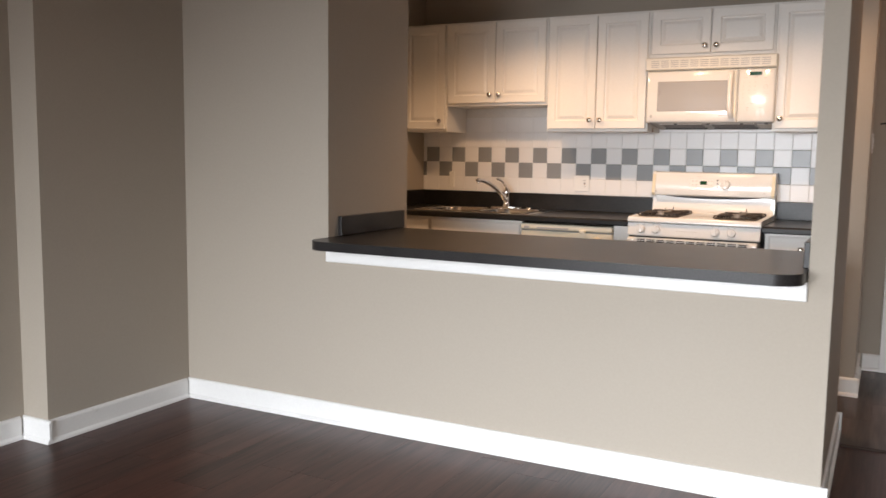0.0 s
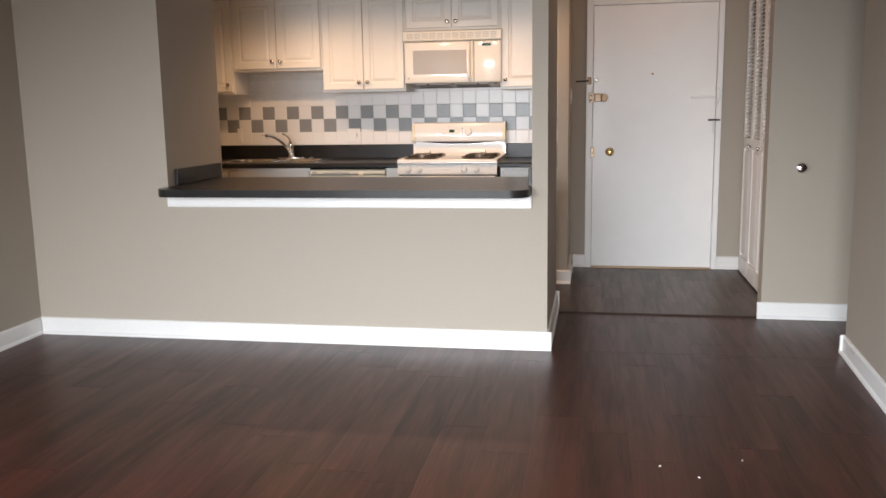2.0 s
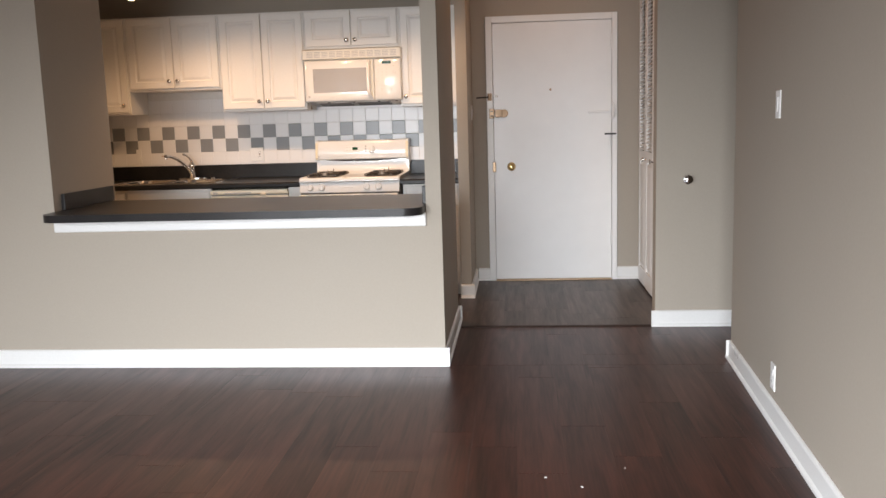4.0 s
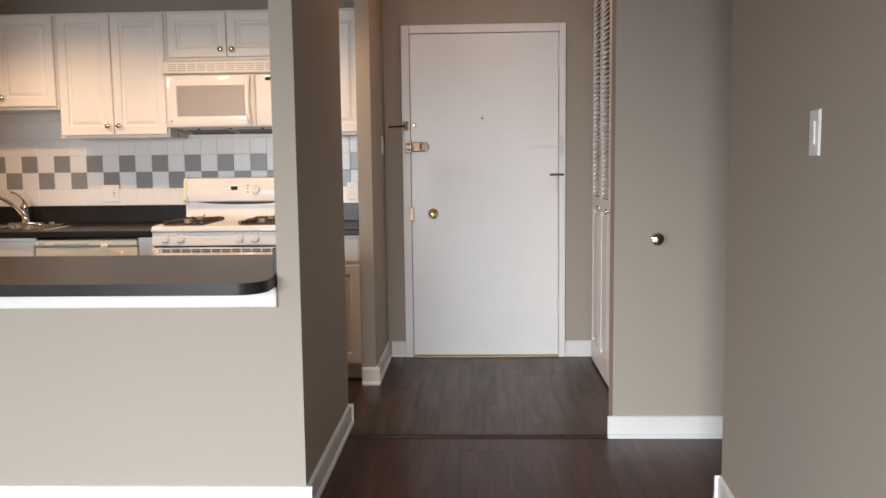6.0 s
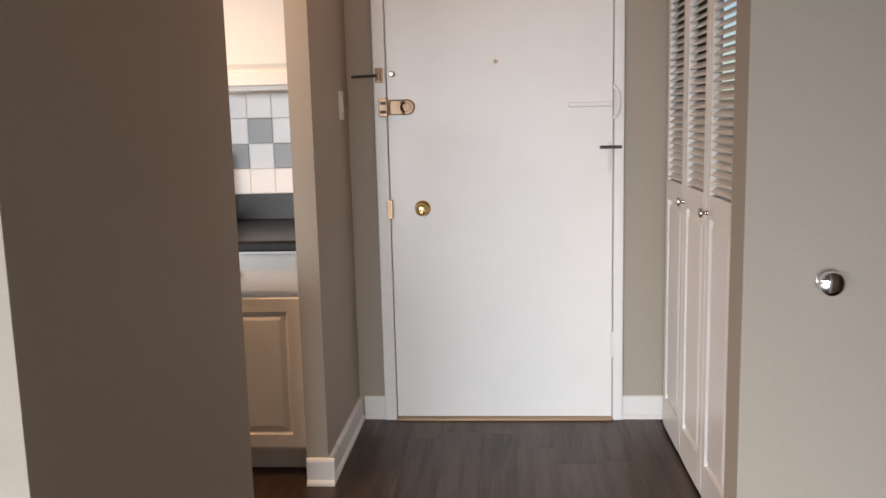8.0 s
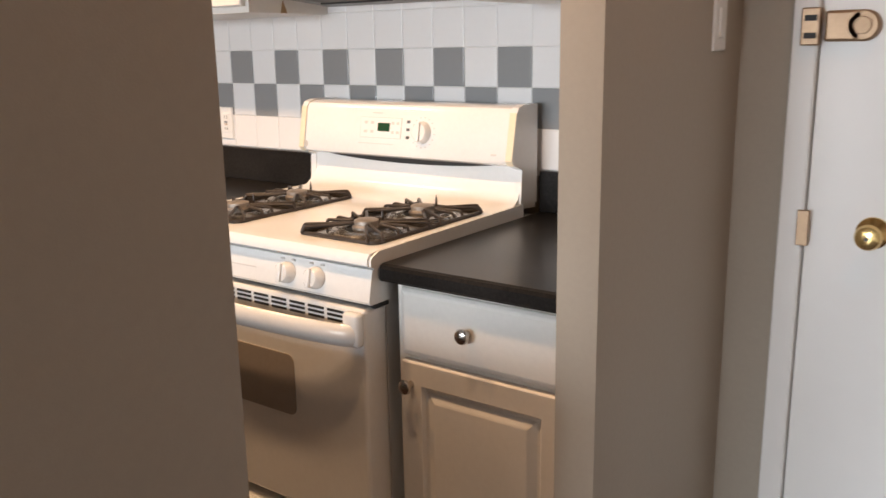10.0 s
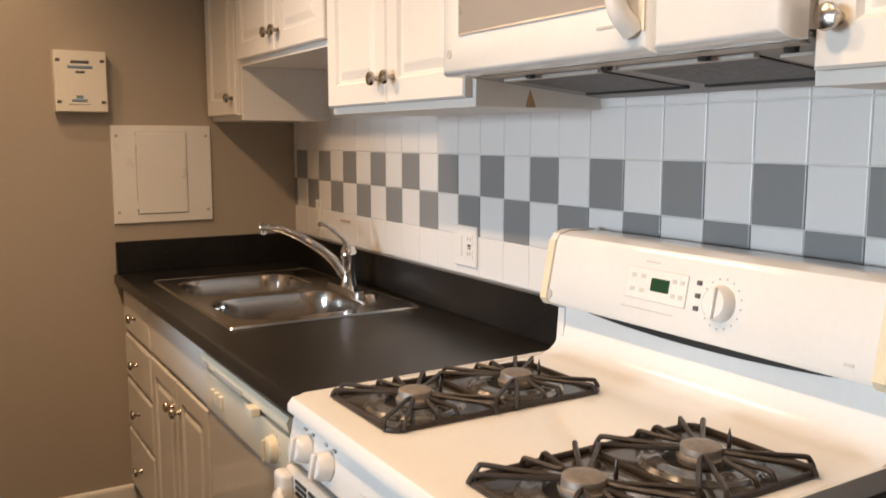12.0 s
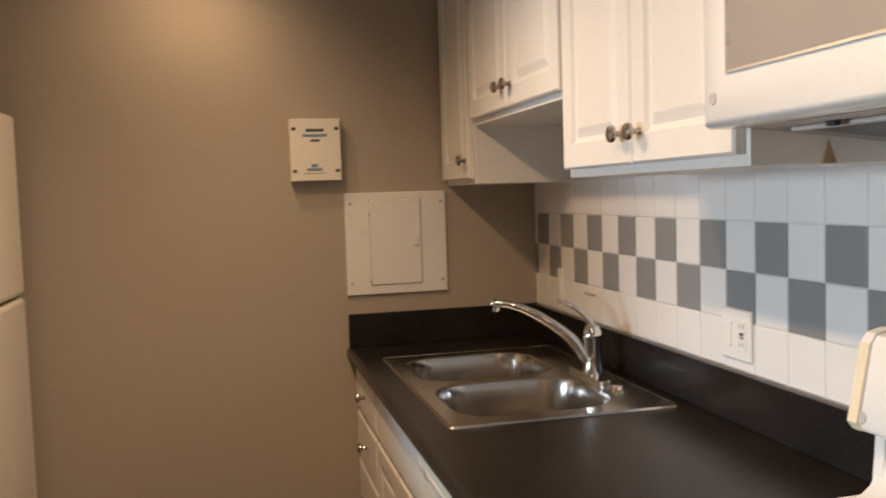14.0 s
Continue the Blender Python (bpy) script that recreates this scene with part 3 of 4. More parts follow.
part("emblem", lathe(bmesh.new(), [(0, 0), (0.008, 0), (0.007, 0.002), (0, 0.002)], pose(1.655, -0.682, 0.732, 90), 16), GREYMARK, ctl)
part("kick_plate", one(1.078, 1.684, -0.60, -0.58, 0.0, 0.112), BLACK, dw)
solo("filler_panel", one(1.686, 1.783, BY - 0.002, -0.05, 0.0, 0.866), CAB, "narrow white filler panel between dishwasher and range", "filler panel")

# ---- counter with sink ----
CT, CB, CF = 0.905, 0.867, -0.695
ct = thing("countertop", (0.9, -0.35, CB), "black speckled laminate kitchen worktop", "countertop")
SX0, SX1, SY0, SY1 = 0.245, 1.095, -0.615, -0.065
bm = bmesh.new()
for a in ((XL + 0.001, 1.787, SY1 - 0.02, -0.001), (XL + 0.001, SX0 + 0.02, SY0 + 0.02, SY1 - 0.02), (SX1 - 0.02, 1.787, SY0 + 0.02, SY1 - 0.02)):
    box(bm, *a, CB, CT)
prism(bm, [(SY0 + 0.02, CB), (CF, CB), (CF - 0.004, CB + 0.006), (CF - 0.004, CT - 0.010), (CF, CT - 0.003), (CF + 0.008, CT), (SY0 + 0.02, CT)], XL + 0.001, 1.787)
part("worktop", bm, BLACKTOP, ct)
part("back_upstand", one(XL + 0.022, 1.787, -0.021, -0.001, CT, 1.018, bevel=0.003), BLACKTOP, ct)
part("side_upstand", one(XL + 0.001, XL + 0.021, CF + 0.004, -0.001, CT, 1.02, bevel=0.003), BLACKTOP, ct)
ct2 = thing("countertop", (2.77, -0.35, CB), "short black speckled worktop beside the range", "countertop")
part("worktop", prism(bmesh.new(), [(-0.001, CB), (CF, CB), (CF - 0.004, CB + 0.006), (CF - 0.004, CT - 0.010), (CF, CT - 0.003), (CF + 0.008, CT), (-0.001, CT)], 2.556, 2.997), BLACKTOP, ct2)
part("back_upstand", one(2.556, 2.976, -0.021, -0.001, CT, 1.018, bevel=0.003), BLACKTOP, ct2)
part("side_upstand", one(2.977, 2.997, CF + 0.06, -0.001, CT, 1.018, bevel=0.003), BLACKTOP, ct2)

sink = thing("sink", (0.67, -0.34, CT), "stainless steel double bowl sink set into worktop", "sink")


def loop_pts(x0, x1, y0, y1, r, n=6):
    out = []
    for ox, oy, a0 in ((x1 - r, y1 - r, 0), (x0 + r, y1 - r, 90), (x0 + r, y0 + r, 180), (x1 - r, y0 + r, 270)):
        out += [(ox + r * math.cos(radians(a0 + 90 * i / n)), oy + r * math.sin(radians(a0 + 90 * i / n))) for i in range(n + 1)]
    return out


def loft(bm, loops, close=True):
    vs = [[bm.verts.new((x, y, z)) for x, y in pts] for pts, z in loops]
    n = len(vs[0])
    for a, b in zip(vs, vs[1:]):
        for i in range(n):
            bm.faces.new((a[i], a[(i + 1) % n], b[(i + 1) % n], b[i]))
    if close:
        bm.faces.new(vs[-1])
    return bm


BOWLS = ((0.300, 0.645), (0.695, 1.040))
for x0, x1 in BOWLS:
    y0, y1 = -0.572, -0.178
    bm = loft(bmesh.new(), [(loop_pts(x0 - 0.006, x1 + 0.006, y0 - 0.006, y1 + 0.006, 0.105), CT + 0.005), (loop_pts(x0, x1, y0, y1, 0.10), CT + 0.001), (loop_pts(x0 + 0.006, x1 - 0.006, y0 + 0.006, y1 - 0.006, 0.095), CT - 0.02), (loop_pts(x0 + 0.012, x1 - 0.012, y0 + 0.012, y1 - 0.012, 0.09), CT - 0.14), (loop_pts(x0 + 0.04, x1 - 0.04, y0 + 0.04, y1 - 0.04, 0.07), CT - 0.17)])
    bl = part("bowl", bm, STEEL, sink, smooth=True)
    cx = (x0 + x1) / 2
    part("drain", lathe(bmesh.new(), [(0.045, 0.003), (0.038, 0.005), (0.03, 0.001), (0, 0)], pose(cx, -0.37, CT - 0.1695), 20), CHROME, bl, smooth=True)
bm = bmesh.new()
E_ = 0.006
xs = [SX0, BOWLS[0][0] - E_, BOWLS[0][1] + E_, BOWLS[1][0] - E_, BOWLS[1][1] + E_, SX1]
ys = [SY0, -0.572 - E_, -0.178 + E_, SY1]
zt = CT + 0.005
# deck round the bowls, with filled corners
for x0, x1, y0, y1 in ((xs[0], xs[5], ys[0], ys[1]), (xs[0], xs[5], ys[2], ys[3]), (xs[0], xs[1], ys[1], ys[2]), (xs[2], xs[3], ys[1], ys[2]), (xs[4], xs[5], ys[1], ys[2])):
    bm.faces.new([bm.verts.new(p) for p in ((x0, y0, zt), (x1, y0, zt), (x1, y1, zt), (x0, y1, zt))])
for x0, x1 in BOWLS:
    pts = loop_pts(x0 - E_, x1 + E_, ys[1], ys[2], 0.105)
    for q, (cx, cy) in enumerate(((x1 + E_, ys[2]), (x0 - E_, ys[2]), (x0 - E_, ys[1]), (x1 + E_, ys[1]))):
        c = bm.verts.new((cx, cy, zt))
        arc = [bm.verts.new((x, y, zt)) for x, y in pts[q * 7:q * 7 + 7]]
        for a, b in zip(arc, arc[1:]):
            bm.faces.new((c, a, b))
o1, o2 = loop_pts(SX0, SX1, SY0, SY1, 0.004, 2), loop_pts(SX0 - 0.006, SX1 + 0.006, SY0 - 0.006, SY1 + 0.006, 0.008, 2)
loft(bm, [(o2, CT + 0.0005), (loop_pts(SX0 - 0.003, SX1 + 0.003, SY0 - 0.003, SY1 + 0.003, 0.006, 2), CT + 0.006), (o1, zt)], False)
part("deck", bm, STEEL, sink)

fa = thing("faucet", (0.727, -0.115, CT + 0.005), "chrome single-lever kitchen faucet with long spout", "faucet")
part("escutcheon", rounded(bmesh.new(), 0.605, 0.85, -0.145, -0.088, CT + 0.0055, CT + 0.016, 0.028, {(0.605, -0.145), (0.85, -0.145), (0.605, -0.088), (0.85, -0.088)}), CHROME, fa, smooth=True)
fb = part("faucet_body", lathe(bmesh.new(), [(0, 0), (0.030, 0), (0.027, 0.012), (0.024, 0.03), (0.024, 0.085), (0.027, 0.095), (0.026, 0.11), (0.018, 0.128), (0, 0.134)], pose(0.727, -0.115, CT + 0.016), 20), CHROME, fa, smooth=True)
part("spout", tube(bmesh.new(), curve_pts([(0.724, -0.13, 0.955), (0.705, -0.165, 1.01), (0.672, -0.23, 1.065), (0.635, -0.30, 1.103), (0.612, -0.345, 1.112)], 8), [0.016 - 0.00015 * i for i in range(33)], 12), CHROME, fa, smooth=True)
part("spout_tip", tube(bmesh.new(), [(0.616, -0.337, 1.1115), (0.611, -0.348, 1.1130), (0.606, -0.359, 1.112), (0.604, -0.364, 1.108)], [0.0125, 0.0145, 0.0145, 0.011], 14), CHROME, fa, smooth=True)
part("aerator", lathe(bmesh.new(), [(0, 0.0), (0.010, 0.0), (0.010, -0.012), (0.007, -0.014), (0, -0.012)], pose(0.608, -0.354, 1.102), 14), CHROME, fa, smooth=True)
part("lever", tube(bmesh.new(), curve_pts([(0.727, -0.115, 1.045), (0.722, -0.13, 1.07), (0.705, -0.165, 1.105), (0.684, -0.198, 1.122)], 8), [0.013, 0.0125, 0.012, 0.011, 0.010, 0.010, 0.009, 0.009, 0.008, 0.008, 0.0075, 0.0075, 0.007, 0.007, 0.007, 0.007, 0.007, 0.007, 0.0075, 0.008, 0.008, 0.0085, 0.009, 0.009, 0.008], 10), CHROME, fb, smooth=True)
part("deck_cap", lathe(bmesh.new(), [(0, 0.012), (0.017, 0.010), (0.020, 0.003), (0.021, 0)], pose(0.90, -0.12, CT + 0.0055), 18), CHROME, fa, smooth=True)

# ---- gas range ----
RX0, RX1, RF = 1.789, 2.553, -0.725
rg = thing("gas_range", (2.17, -0.36, 0), "white freestanding gas range with four burners", "stove")
part("body", one(RX0, RX1 - 0.014, -0.66, -0.03, 0.03, 0.90), APPL, rg)
for x in (RX0 + 0.04, RX1 - 0.04):
    for y in (-0.62, -0.08):
        part("foot", lathe(bmesh.new(), [(0, 0), (0.018, 0), (0.018, 0.02), (0.008, 0.022), (0.008, 0.03), (0, 0.03)], pose(x, y, 0), 12), BLACK, rg)
bm = bmesh.new()
prism(bm, [(-0.10, 0.895), (RF + 0.015, 0.895), (RF - 0.003, 0.905), (RF - 0.003, 0.918), (RF + 0.006, 0.929), (RF + 0.03, 0.932), (-0.14, 0.932), (-0.10, 0.945)], RX0 - 0.001, RX1 + 0.001)
bmesh.ops.bevel(bm, geom=[e for e in bm.edges if abs(e.verts[0].co.x - e.verts[1].co.x) < 1e-5 and min(v.co.z for v in e.verts) > 0.904], offset=0.006, segments=2, affect="EDGES")
part("cooktop", bm, APPL, rg, smooth=True)
cp = part("control_panel", prism(bmesh.new(), [(-0.66, 0.818), (RF + 0.002, 0.818), (RF - 0.004, 0.825), (RF + 0.01, 0.894), (-0.66, 0.894)], RX0 + 0.002, RX1 - 0.002), APPL, rg)
KN = lathe(bmesh.new(), [(0, 0), (0.025, 0), (0.0245, 0.008), (0.021, 0.022), (0.019, 0.024), (0, 0.024)], None, 24)
box(KN, -0.0055, 0.0055, -0.021, 0.021, 0.022, 0.031, bevel=0.002)
KNM = mesh_of(KN, "burner_knob", APPL, True)
for x in (1.872, 1.962, 2.305, 2.395):
    put("burner_knob", KNM, cp, "", Matrix.Translation((x, RF + 0.001, 0.857)) @ pose(0, 0, 0, 79, 0, 0))
    for dx in (-0.018, 0.016):
        part("mark", one(x + dx - 0.005, x + dx + 0.005, RF + 0.0045, RF + 0.008, 0.885, 0.889), GREYMARK, cp)
part("mark", one(2.08, 2.20, RF + 0.0015, RF + 0.006, 0.8535, 0.8560), PALEMARK, cp)
od = part("oven_door", one(RX0 + 0.004, RX1 - 0.012, RF - 0.012, -0.661, 0.285, 0.808, bevel=0.008), APPL, rg)
# black filler paints the shade between oven door and control panel
part("seam_shade", one(RX0 + 0.006, RX1 - 0.006, RF + 0.02, -0.66, 0.806, 0.820), BLACK, rg)
win = rounded(bmesh.new(), 1.945, 2.322, 0.515, 0.665, 0, 0.004, 0.02, {(1.945, 0.515), (2.322, 0.515), (1.945, 0.665), (2.322, 0.665)})
bmesh.ops.transform(win, matrix=Matrix(((1, 0, 0, 0), (0, 0, -1, RF - 0.0105), (0, 1, 0, 0), (0, 0, 0, 1))), verts=win.verts)
part("oven_window", win, OVENGLASS, od, "dark tinted oven window")
bm = bmesh.new()
hp = [(RX0 + 0.022, RF - 0.014, 0.752), (RX0 + 0.05, RF - 0.040, 0.756), (RX0 + 0.16, RF - 0.058, 0.758), (2.17, RF - 0.066, 0.758), (RX1 - 0.16, RF - 0.058, 0.758), (RX1 - 0.05, RF - 0.040, 0.756), (RX1 - 0.022, RF - 0.014, 0.752)]
tube(bm, curve_pts(hp, 8), 0.014, 14, 1.75)
for a, b in ((RX0 + 0.004, RX0 + 0.05), (RX1 - 0.058, RX1 - 0.012)):
    box(bm, a, b, RF - 0.034, RF - 0.008, 0.728, 0.804, bevel=0.009, seg=3)
part("oven_handle", bm, APPL, od, smooth=True)
SL = mesh_of(one(-0.0235, 0.0235, -0.002, 0.002, -0.0026, 0.0026), "vent_slot", BLACK)
for i in range(11):
    for j in range(3):
        put("vent_slot", SL, od, "", Matrix.Translation((1.876 + i * 0.0585, RF - 0.0125, 0.775 + j * 0.0105)))
dr = part("drawer", one(RX0 + 0.004, RX1 - 0.004, RF - 0.006, -0.661, 0.075, 0.262, bevel=0.008), APPL, rg)
# black filler paints the shade between oven door and drawer
part("drawer_gap_shade", one(RX0 + 0.006, RX1 - 0.006, RF + 0.03, -0.661, 0.26, 0.286), BLACK, rg)
part("drawer_handle", one(RX0 + 0.06, RX1 - 0.06, RF - 0.022, RF - 0.004, 0.232, 0.252, bevel=0.006), APPL, dr)
# back guard: riser and overhanging console
part("riser", prism(bmesh.new(), [(-0.03, 0.92), (-0.185, 0.931), (-0.160, 0.934), (-0.138, 0.941), (-0.122, 0.953), (-0.112, 0.970), (-0.106, 0.995), (-0.104, 1.045), (-0.03, 1.045)], RX0 + 0.004, RX1 - 0.004), APPL, rg, smooth=True)
# black strip on the riser, coloured as the shade under the console
gap = bmesh.new()
rows = [[gap.verts.new((1.85 + 0.64 * k / 24, y, z)) for y, z in ((-0.10, 1.043), (-0.112, 1.043), (-0.112, 1.043 - 0.019 * math.sin(math.pi * k / 24) ** 0.6 - 0.0005), (-0.10, 1.042 - 0.019 * math.sin(math.pi * k / 24) ** 0.6))] for k in range(25)]
for a, b in zip(rows, rows[1:]):
    for k in range(4):
        gap.faces.new((a[k], b[k], b[(k + 1) % 4], a[(k + 1) % 4]))
part("console_gap_shade", gap, BLACK, rg, "black curved strip for the shaded gap under the console")
con = part("console", prism(bmesh.new(), [(-0.03, 1.04), (-0.125, 1.04), (-0.150, 1.048), (-0.155, 1.058), (-0.132, 1.178), (-0.124, 1.19), (-0.10, 1.196), (-0.03, 1.196)], RX0 + 0.020, RX1 - 0.020), APPL, rg, smooth=True)
for a, b in ((RX0 - 0.001, RX0 + 0.0195), (RX1 - 0.0195, RX1 + 0.001)):
    part("end_cap", prism(bmesh.new(), [(-0.03, 0.935), (-0.115, 0.94), (-0.108, 1.03), (-0.150, 1.046), (-0.158, 1.058), (-0.134, 1.180), (-0.125, 1.193), (-0.10, 1.199), (-0.03, 1.199)], a, b), APPL, con)
    part("edge_strip", prism(bmesh.new(), [(-0.150, 1.0445), (-0.1600, 1.058), (-0.1362, 1.180), (-0.130, 1.180), (-0.151, 1.058), (-0.145, 1.0475)], a + 0.0003, b - 0.0003), CREAM, con, "yellowed plastic edge strip")
TILT = Matrix.Translation((0, -0.1435, 1.118)) @ pose(0, 0, 0, -10.8, 0, 0)


def on_console(name, x, z, w, h, d, material, lab=""):
    return put(name, mesh_of(one(x - w / 2, x + w / 2, -d, 0.004, z - h / 2, z + h / 2, bevel=min(w, h, d) * 0.2), name, material), con, lab, TILT)


on_console("panel_border", 2.105, 0.008, 0.151, 0.059, 0.0012, PALEMARK)
on_console("key_panel", 2.105, 0.008, 0.148, 0.056, 0.002, TRIM)
on_console("display", 2.117, 0.010, 0.044, 0.024, 0.0035, LCD, "dark green clock display")
for i in range(2):
    for j in range(2):
        on_console("key", 2.050 + i * 0.024, 0.022 - j * 0.026, 0.012, 0.008, 0.0028, PALEMARK)
        on_console("key", 2.150 + i * 0.018, 0.022 - j * 0.026, 0.010, 0.008, 0.0028, PALEMARK)
for j in range(3):
    on_console("indicator", 2.205, 0.028 - j * 0.022, 0.009, 0.008, 0.004, DARKMARK)
on_console("mark", 2.09, 0.050, 0.035, 0.003, 0.0012, PALEMARK)
on_console("mark", 2.09, -0.038, 0.13, 0.0018, 0.0012, PALEMARK)
on_console("mark", 2.494, -0.048, 0.016, 0.005, 0.0012, PALEMARK)
put("emblem", mesh_of(lathe(bmesh.new(), [(0, 0), (0.010, 0), (0.009, 0.002), (0, 0.002)], None, 18), "emblem", GREYMARK), con, "small round grey emblem", TILT @ Matrix.Translation((1.812, 0, -0.052)) @ FACE_Y)
put("oven_dial", KNM, con, "", TILT @ Matrix.Translation((2.256, 0.002, 0.0)) @ FACE_Y @ Matrix.Diagonal((1.15, 1.25, 1, 1)))
for i in range(14):
    a = radians(-60 + i * 22)
    on_console("tick", 2.256 + 0.040 * math.sin(a), 0.042 * math.cos(a), 0.003, 0.003, 0.0012, GREYMARK)


def burner_pair(x0, x1):
    """One black double grate with two burners under it."""
    y0, y1 = -0.662, -0.232
    cx, ym = (x0 + x1) / 2, (y0 + y1) / 2
    g = thing("burner_grate", (cx, ym, 0.933), "black wire grate over two gas burners", "grate", "range grates")
    bm = bmesh.new()
    pts = [(x, y, 0.9365) for x, y in loop_pts(x0, x1, y0, y1, 0.02, 4)]
    tube(bm, pts + pts[:1], 0.0052, 8)
    tube(bm, [(x0, ym, 0.9365), (x1, ym, 0.9365)], 0.005, 8)
    part("frame", bm, IRON, g, smooth=True)
    for half, cy in ((-1, (y0 + ym) / 2), (1, (ym + y1) / 2)):
        hx, hy = (x1 - x0) / 2, (ym - y0) / 2
        for dx, dy in ((1, 1), (-1, 1), (1, -1), (-1, -1), (1, 0), (-1, 0)):
            ends = Vector((cx + dx * hx * 0.93, cy + dy * hy * 0.90, 0))
            way = (Vector((cx, cy, 0)) - ends).normalized()
            side = Vector((-way.y, way.x, 0))
            reach = (Vector((cx, cy, 0)) - ends).length - (0.036 if dy else 0.046)
            lift = 0.014 if dy else 0.015
            foot = [(ends + side * w_ - way * 0.006).to_tuple()[:2] for w_ in (0.017, -0.017)]
            p = [(*foot[0], 0.937), (*(ends + side * 0.017).to_tuple()[:2], 0.937 + lift * 0.8)]
            p += [((ends + way * f + side * w_).x, (ends + way * f + side * w_).y, 0.937 + lift + up) for f, w_, up in ((0.008, 0.017, 0.0), (reach * 0.55, 0.011, 0.0), (reach, 0.004, 0.001), (reach, -0.004, 0.001), (reach * 0.55, -0.011, 0.0), (0.008, -0.017, 0.0))]
            p += [(*(ends - side * 0.017).to_tuple()[:2], 0.937 + lift * 0.8), (*foot[1], 0.937)]
            part("finger", tube(bmesh.new(), curve_pts(p, 4), 0.0040, 7), IRON, g, smooth=True)
        b = part("burner", lathe(bmesh.new(), [(0.0, 0.934), (0.033, 0.934), (0.033, 0.940), (0.0345, 0.941), (0.0345, 0.945), (0.031, 0.946), (0.029, 0.950), (0.030, 0.951), (0.029, 0.959), (0.025, 0.961), (0.010, 0.962), (0, 0.962)], pose(cx, cy, 0), 26), ALU, rg, smooth=True)
        part("burner_hole", lathe(bmesh.new(), [(0.032, 0.9352), (0.052, 0.9355)], pose(cx, cy, 0), 28), BLACK, rg)
        part("drip_bowl", lathe(bmesh.new(), [(0.052, 0.9352), (0.054, 0.9395), (0.061, 0.9405), (0.070, 0.9375), (0.078, 0.937), (0.084, 0.9385), (0.090, 0.9335)], pose(cx, cy, 0), 30), GLAZE, rg, "worn shiny enamel ring", True)
        part("igniter", lathe(bmesh.new(), [(0.0035, 0.936), (0.003, 0.968), (0, 0.982)], pose(cx + 0.012, cy + 0.044, 0), 8), IRON, rg)
    part("well", rounded(bmesh.new(), x0 + 0.004, x1 - 0.004, y0 + 0.004, y1 - 0.004, 0.930, 0.9332, 0.02, {(a, b) for a in (x0 + 0.004, x1 - 0.004) for b in (y0 + 0.004, y1 - 0.004)}), WELL, rg)


burner_pair(1.838, 2.068)
burner_pair(2.284, 2.514)

# ---- microwave ----
mw = thing("microwave", (2.17, -0.2, 1.5), "white over-range microwave with grey window", "microwave")
MX0, MX1, MZ0, MZ1, MF = 1.790, 2.552, 1.505, 1.908, -0.36
part("body", one(MX0 + 0.003, MX1 - 0.003, MF, -0.004, MZ0 + 0.012, MZ1), MWSIDE, mw, "beige painted metal case")
SLOPE = 0.034 / 0.35


def under(y, d=0.0):
    """Height of the sloping underside at depth y, d below it."""
    return MZ0 + 0.004 - (y - MF) * SLOPE - d


def under_slab(name, x0, x1, ya, yb, d, material, parent, label=""):
    return part(name, prism(bmesh.new(), [(ya, under(ya) + 0.0005), (ya, under(ya, d)), (yb, under(yb, d)), (yb, under(yb) + 0.0005)], x0, x1), material, parent, label)


part("underside", prism(bmesh.new(), [(MF + 0.002, MZ0 + 0.0115), (MF + 0.002, under(MF + 0.002)), (-0.006, under(-0.006)), (-0.006, MZ0 + 0.0115)], MX0 + 0.006, MX1 - 0.006), GREYP, mw, "grey metal underside")
for a, b in ((1.86, 2.11), (2.17, 2.42)):
    f = under_slab("grease_filter", a, b, -0.29, -0.10, 0.003, MESH, mw)
    under_slab("filter_rim", a - 0.008, b + 0.008, -0.302, -0.2905, 0.006, CABIN, f)
    under_slab("filter_rim", a - 0.008, b + 0.008, -0.0995, -0.088, 0.006, BLACK, f)
under_slab("front_rail", MX0 + 0.05, MX1 - 0.02, -0.352, -0.328, 0.004, MWSIDE, mw)
under_slab("lamp_cover", 2.445, 2.53, -0.27, -0.10, 0.004, CABIN, mw, "frosted lamp cover")
for x in (1.96, 2.16, 2.36, 2.50):
    part("screw", lathe(bmesh.new(), [(0, -0.010), (0.009, -0.009), (0.010, 0.002)], pose(x, -0.32, under(-0.32)), 10), BLACK, mw)
part("yellow_strip", one(2.319, 2.330, MF - 0.0468, MF - 0.002, MZ0 + 0.03, 1.812), YELSTRIP, mw, "yellowed plastic strip beside the handle")
dm = bmesh.new()
rings_slab(dm, MX0, 2.338, MZ0, 1.822, MF, [(0, MF - 0.030), (0.004, MF - 0.040), (0.012, MF - 0.046), (0.062, MF - 0.048)])
md = part("microwave_door", dm, APPL, mw, smooth=True)
part("window", rings_slab(bmesh.new(), 1.862, 2.288, 1.575, 1.757, MF - 0.046, [(0, MF - 0.051), (0.004, MF - 0.050)]), MWGLASS, md, "grey dotted microwave window")
part("door_handle", tube(bmesh.new(), curve_pts([(2.303, MF - 0.046, 1.805), (2.302, MF - 0.074, 1.775), (2.300, MF - 0.084, 1.67), (2.303, MF - 0.074, 1.575), (2.310, MF - 0.046, 1.535)], 8), [0.0135 + 0.003 * abs(k - 16) / 16 for k in range(33)], 12), APPL, md, smooth=True)
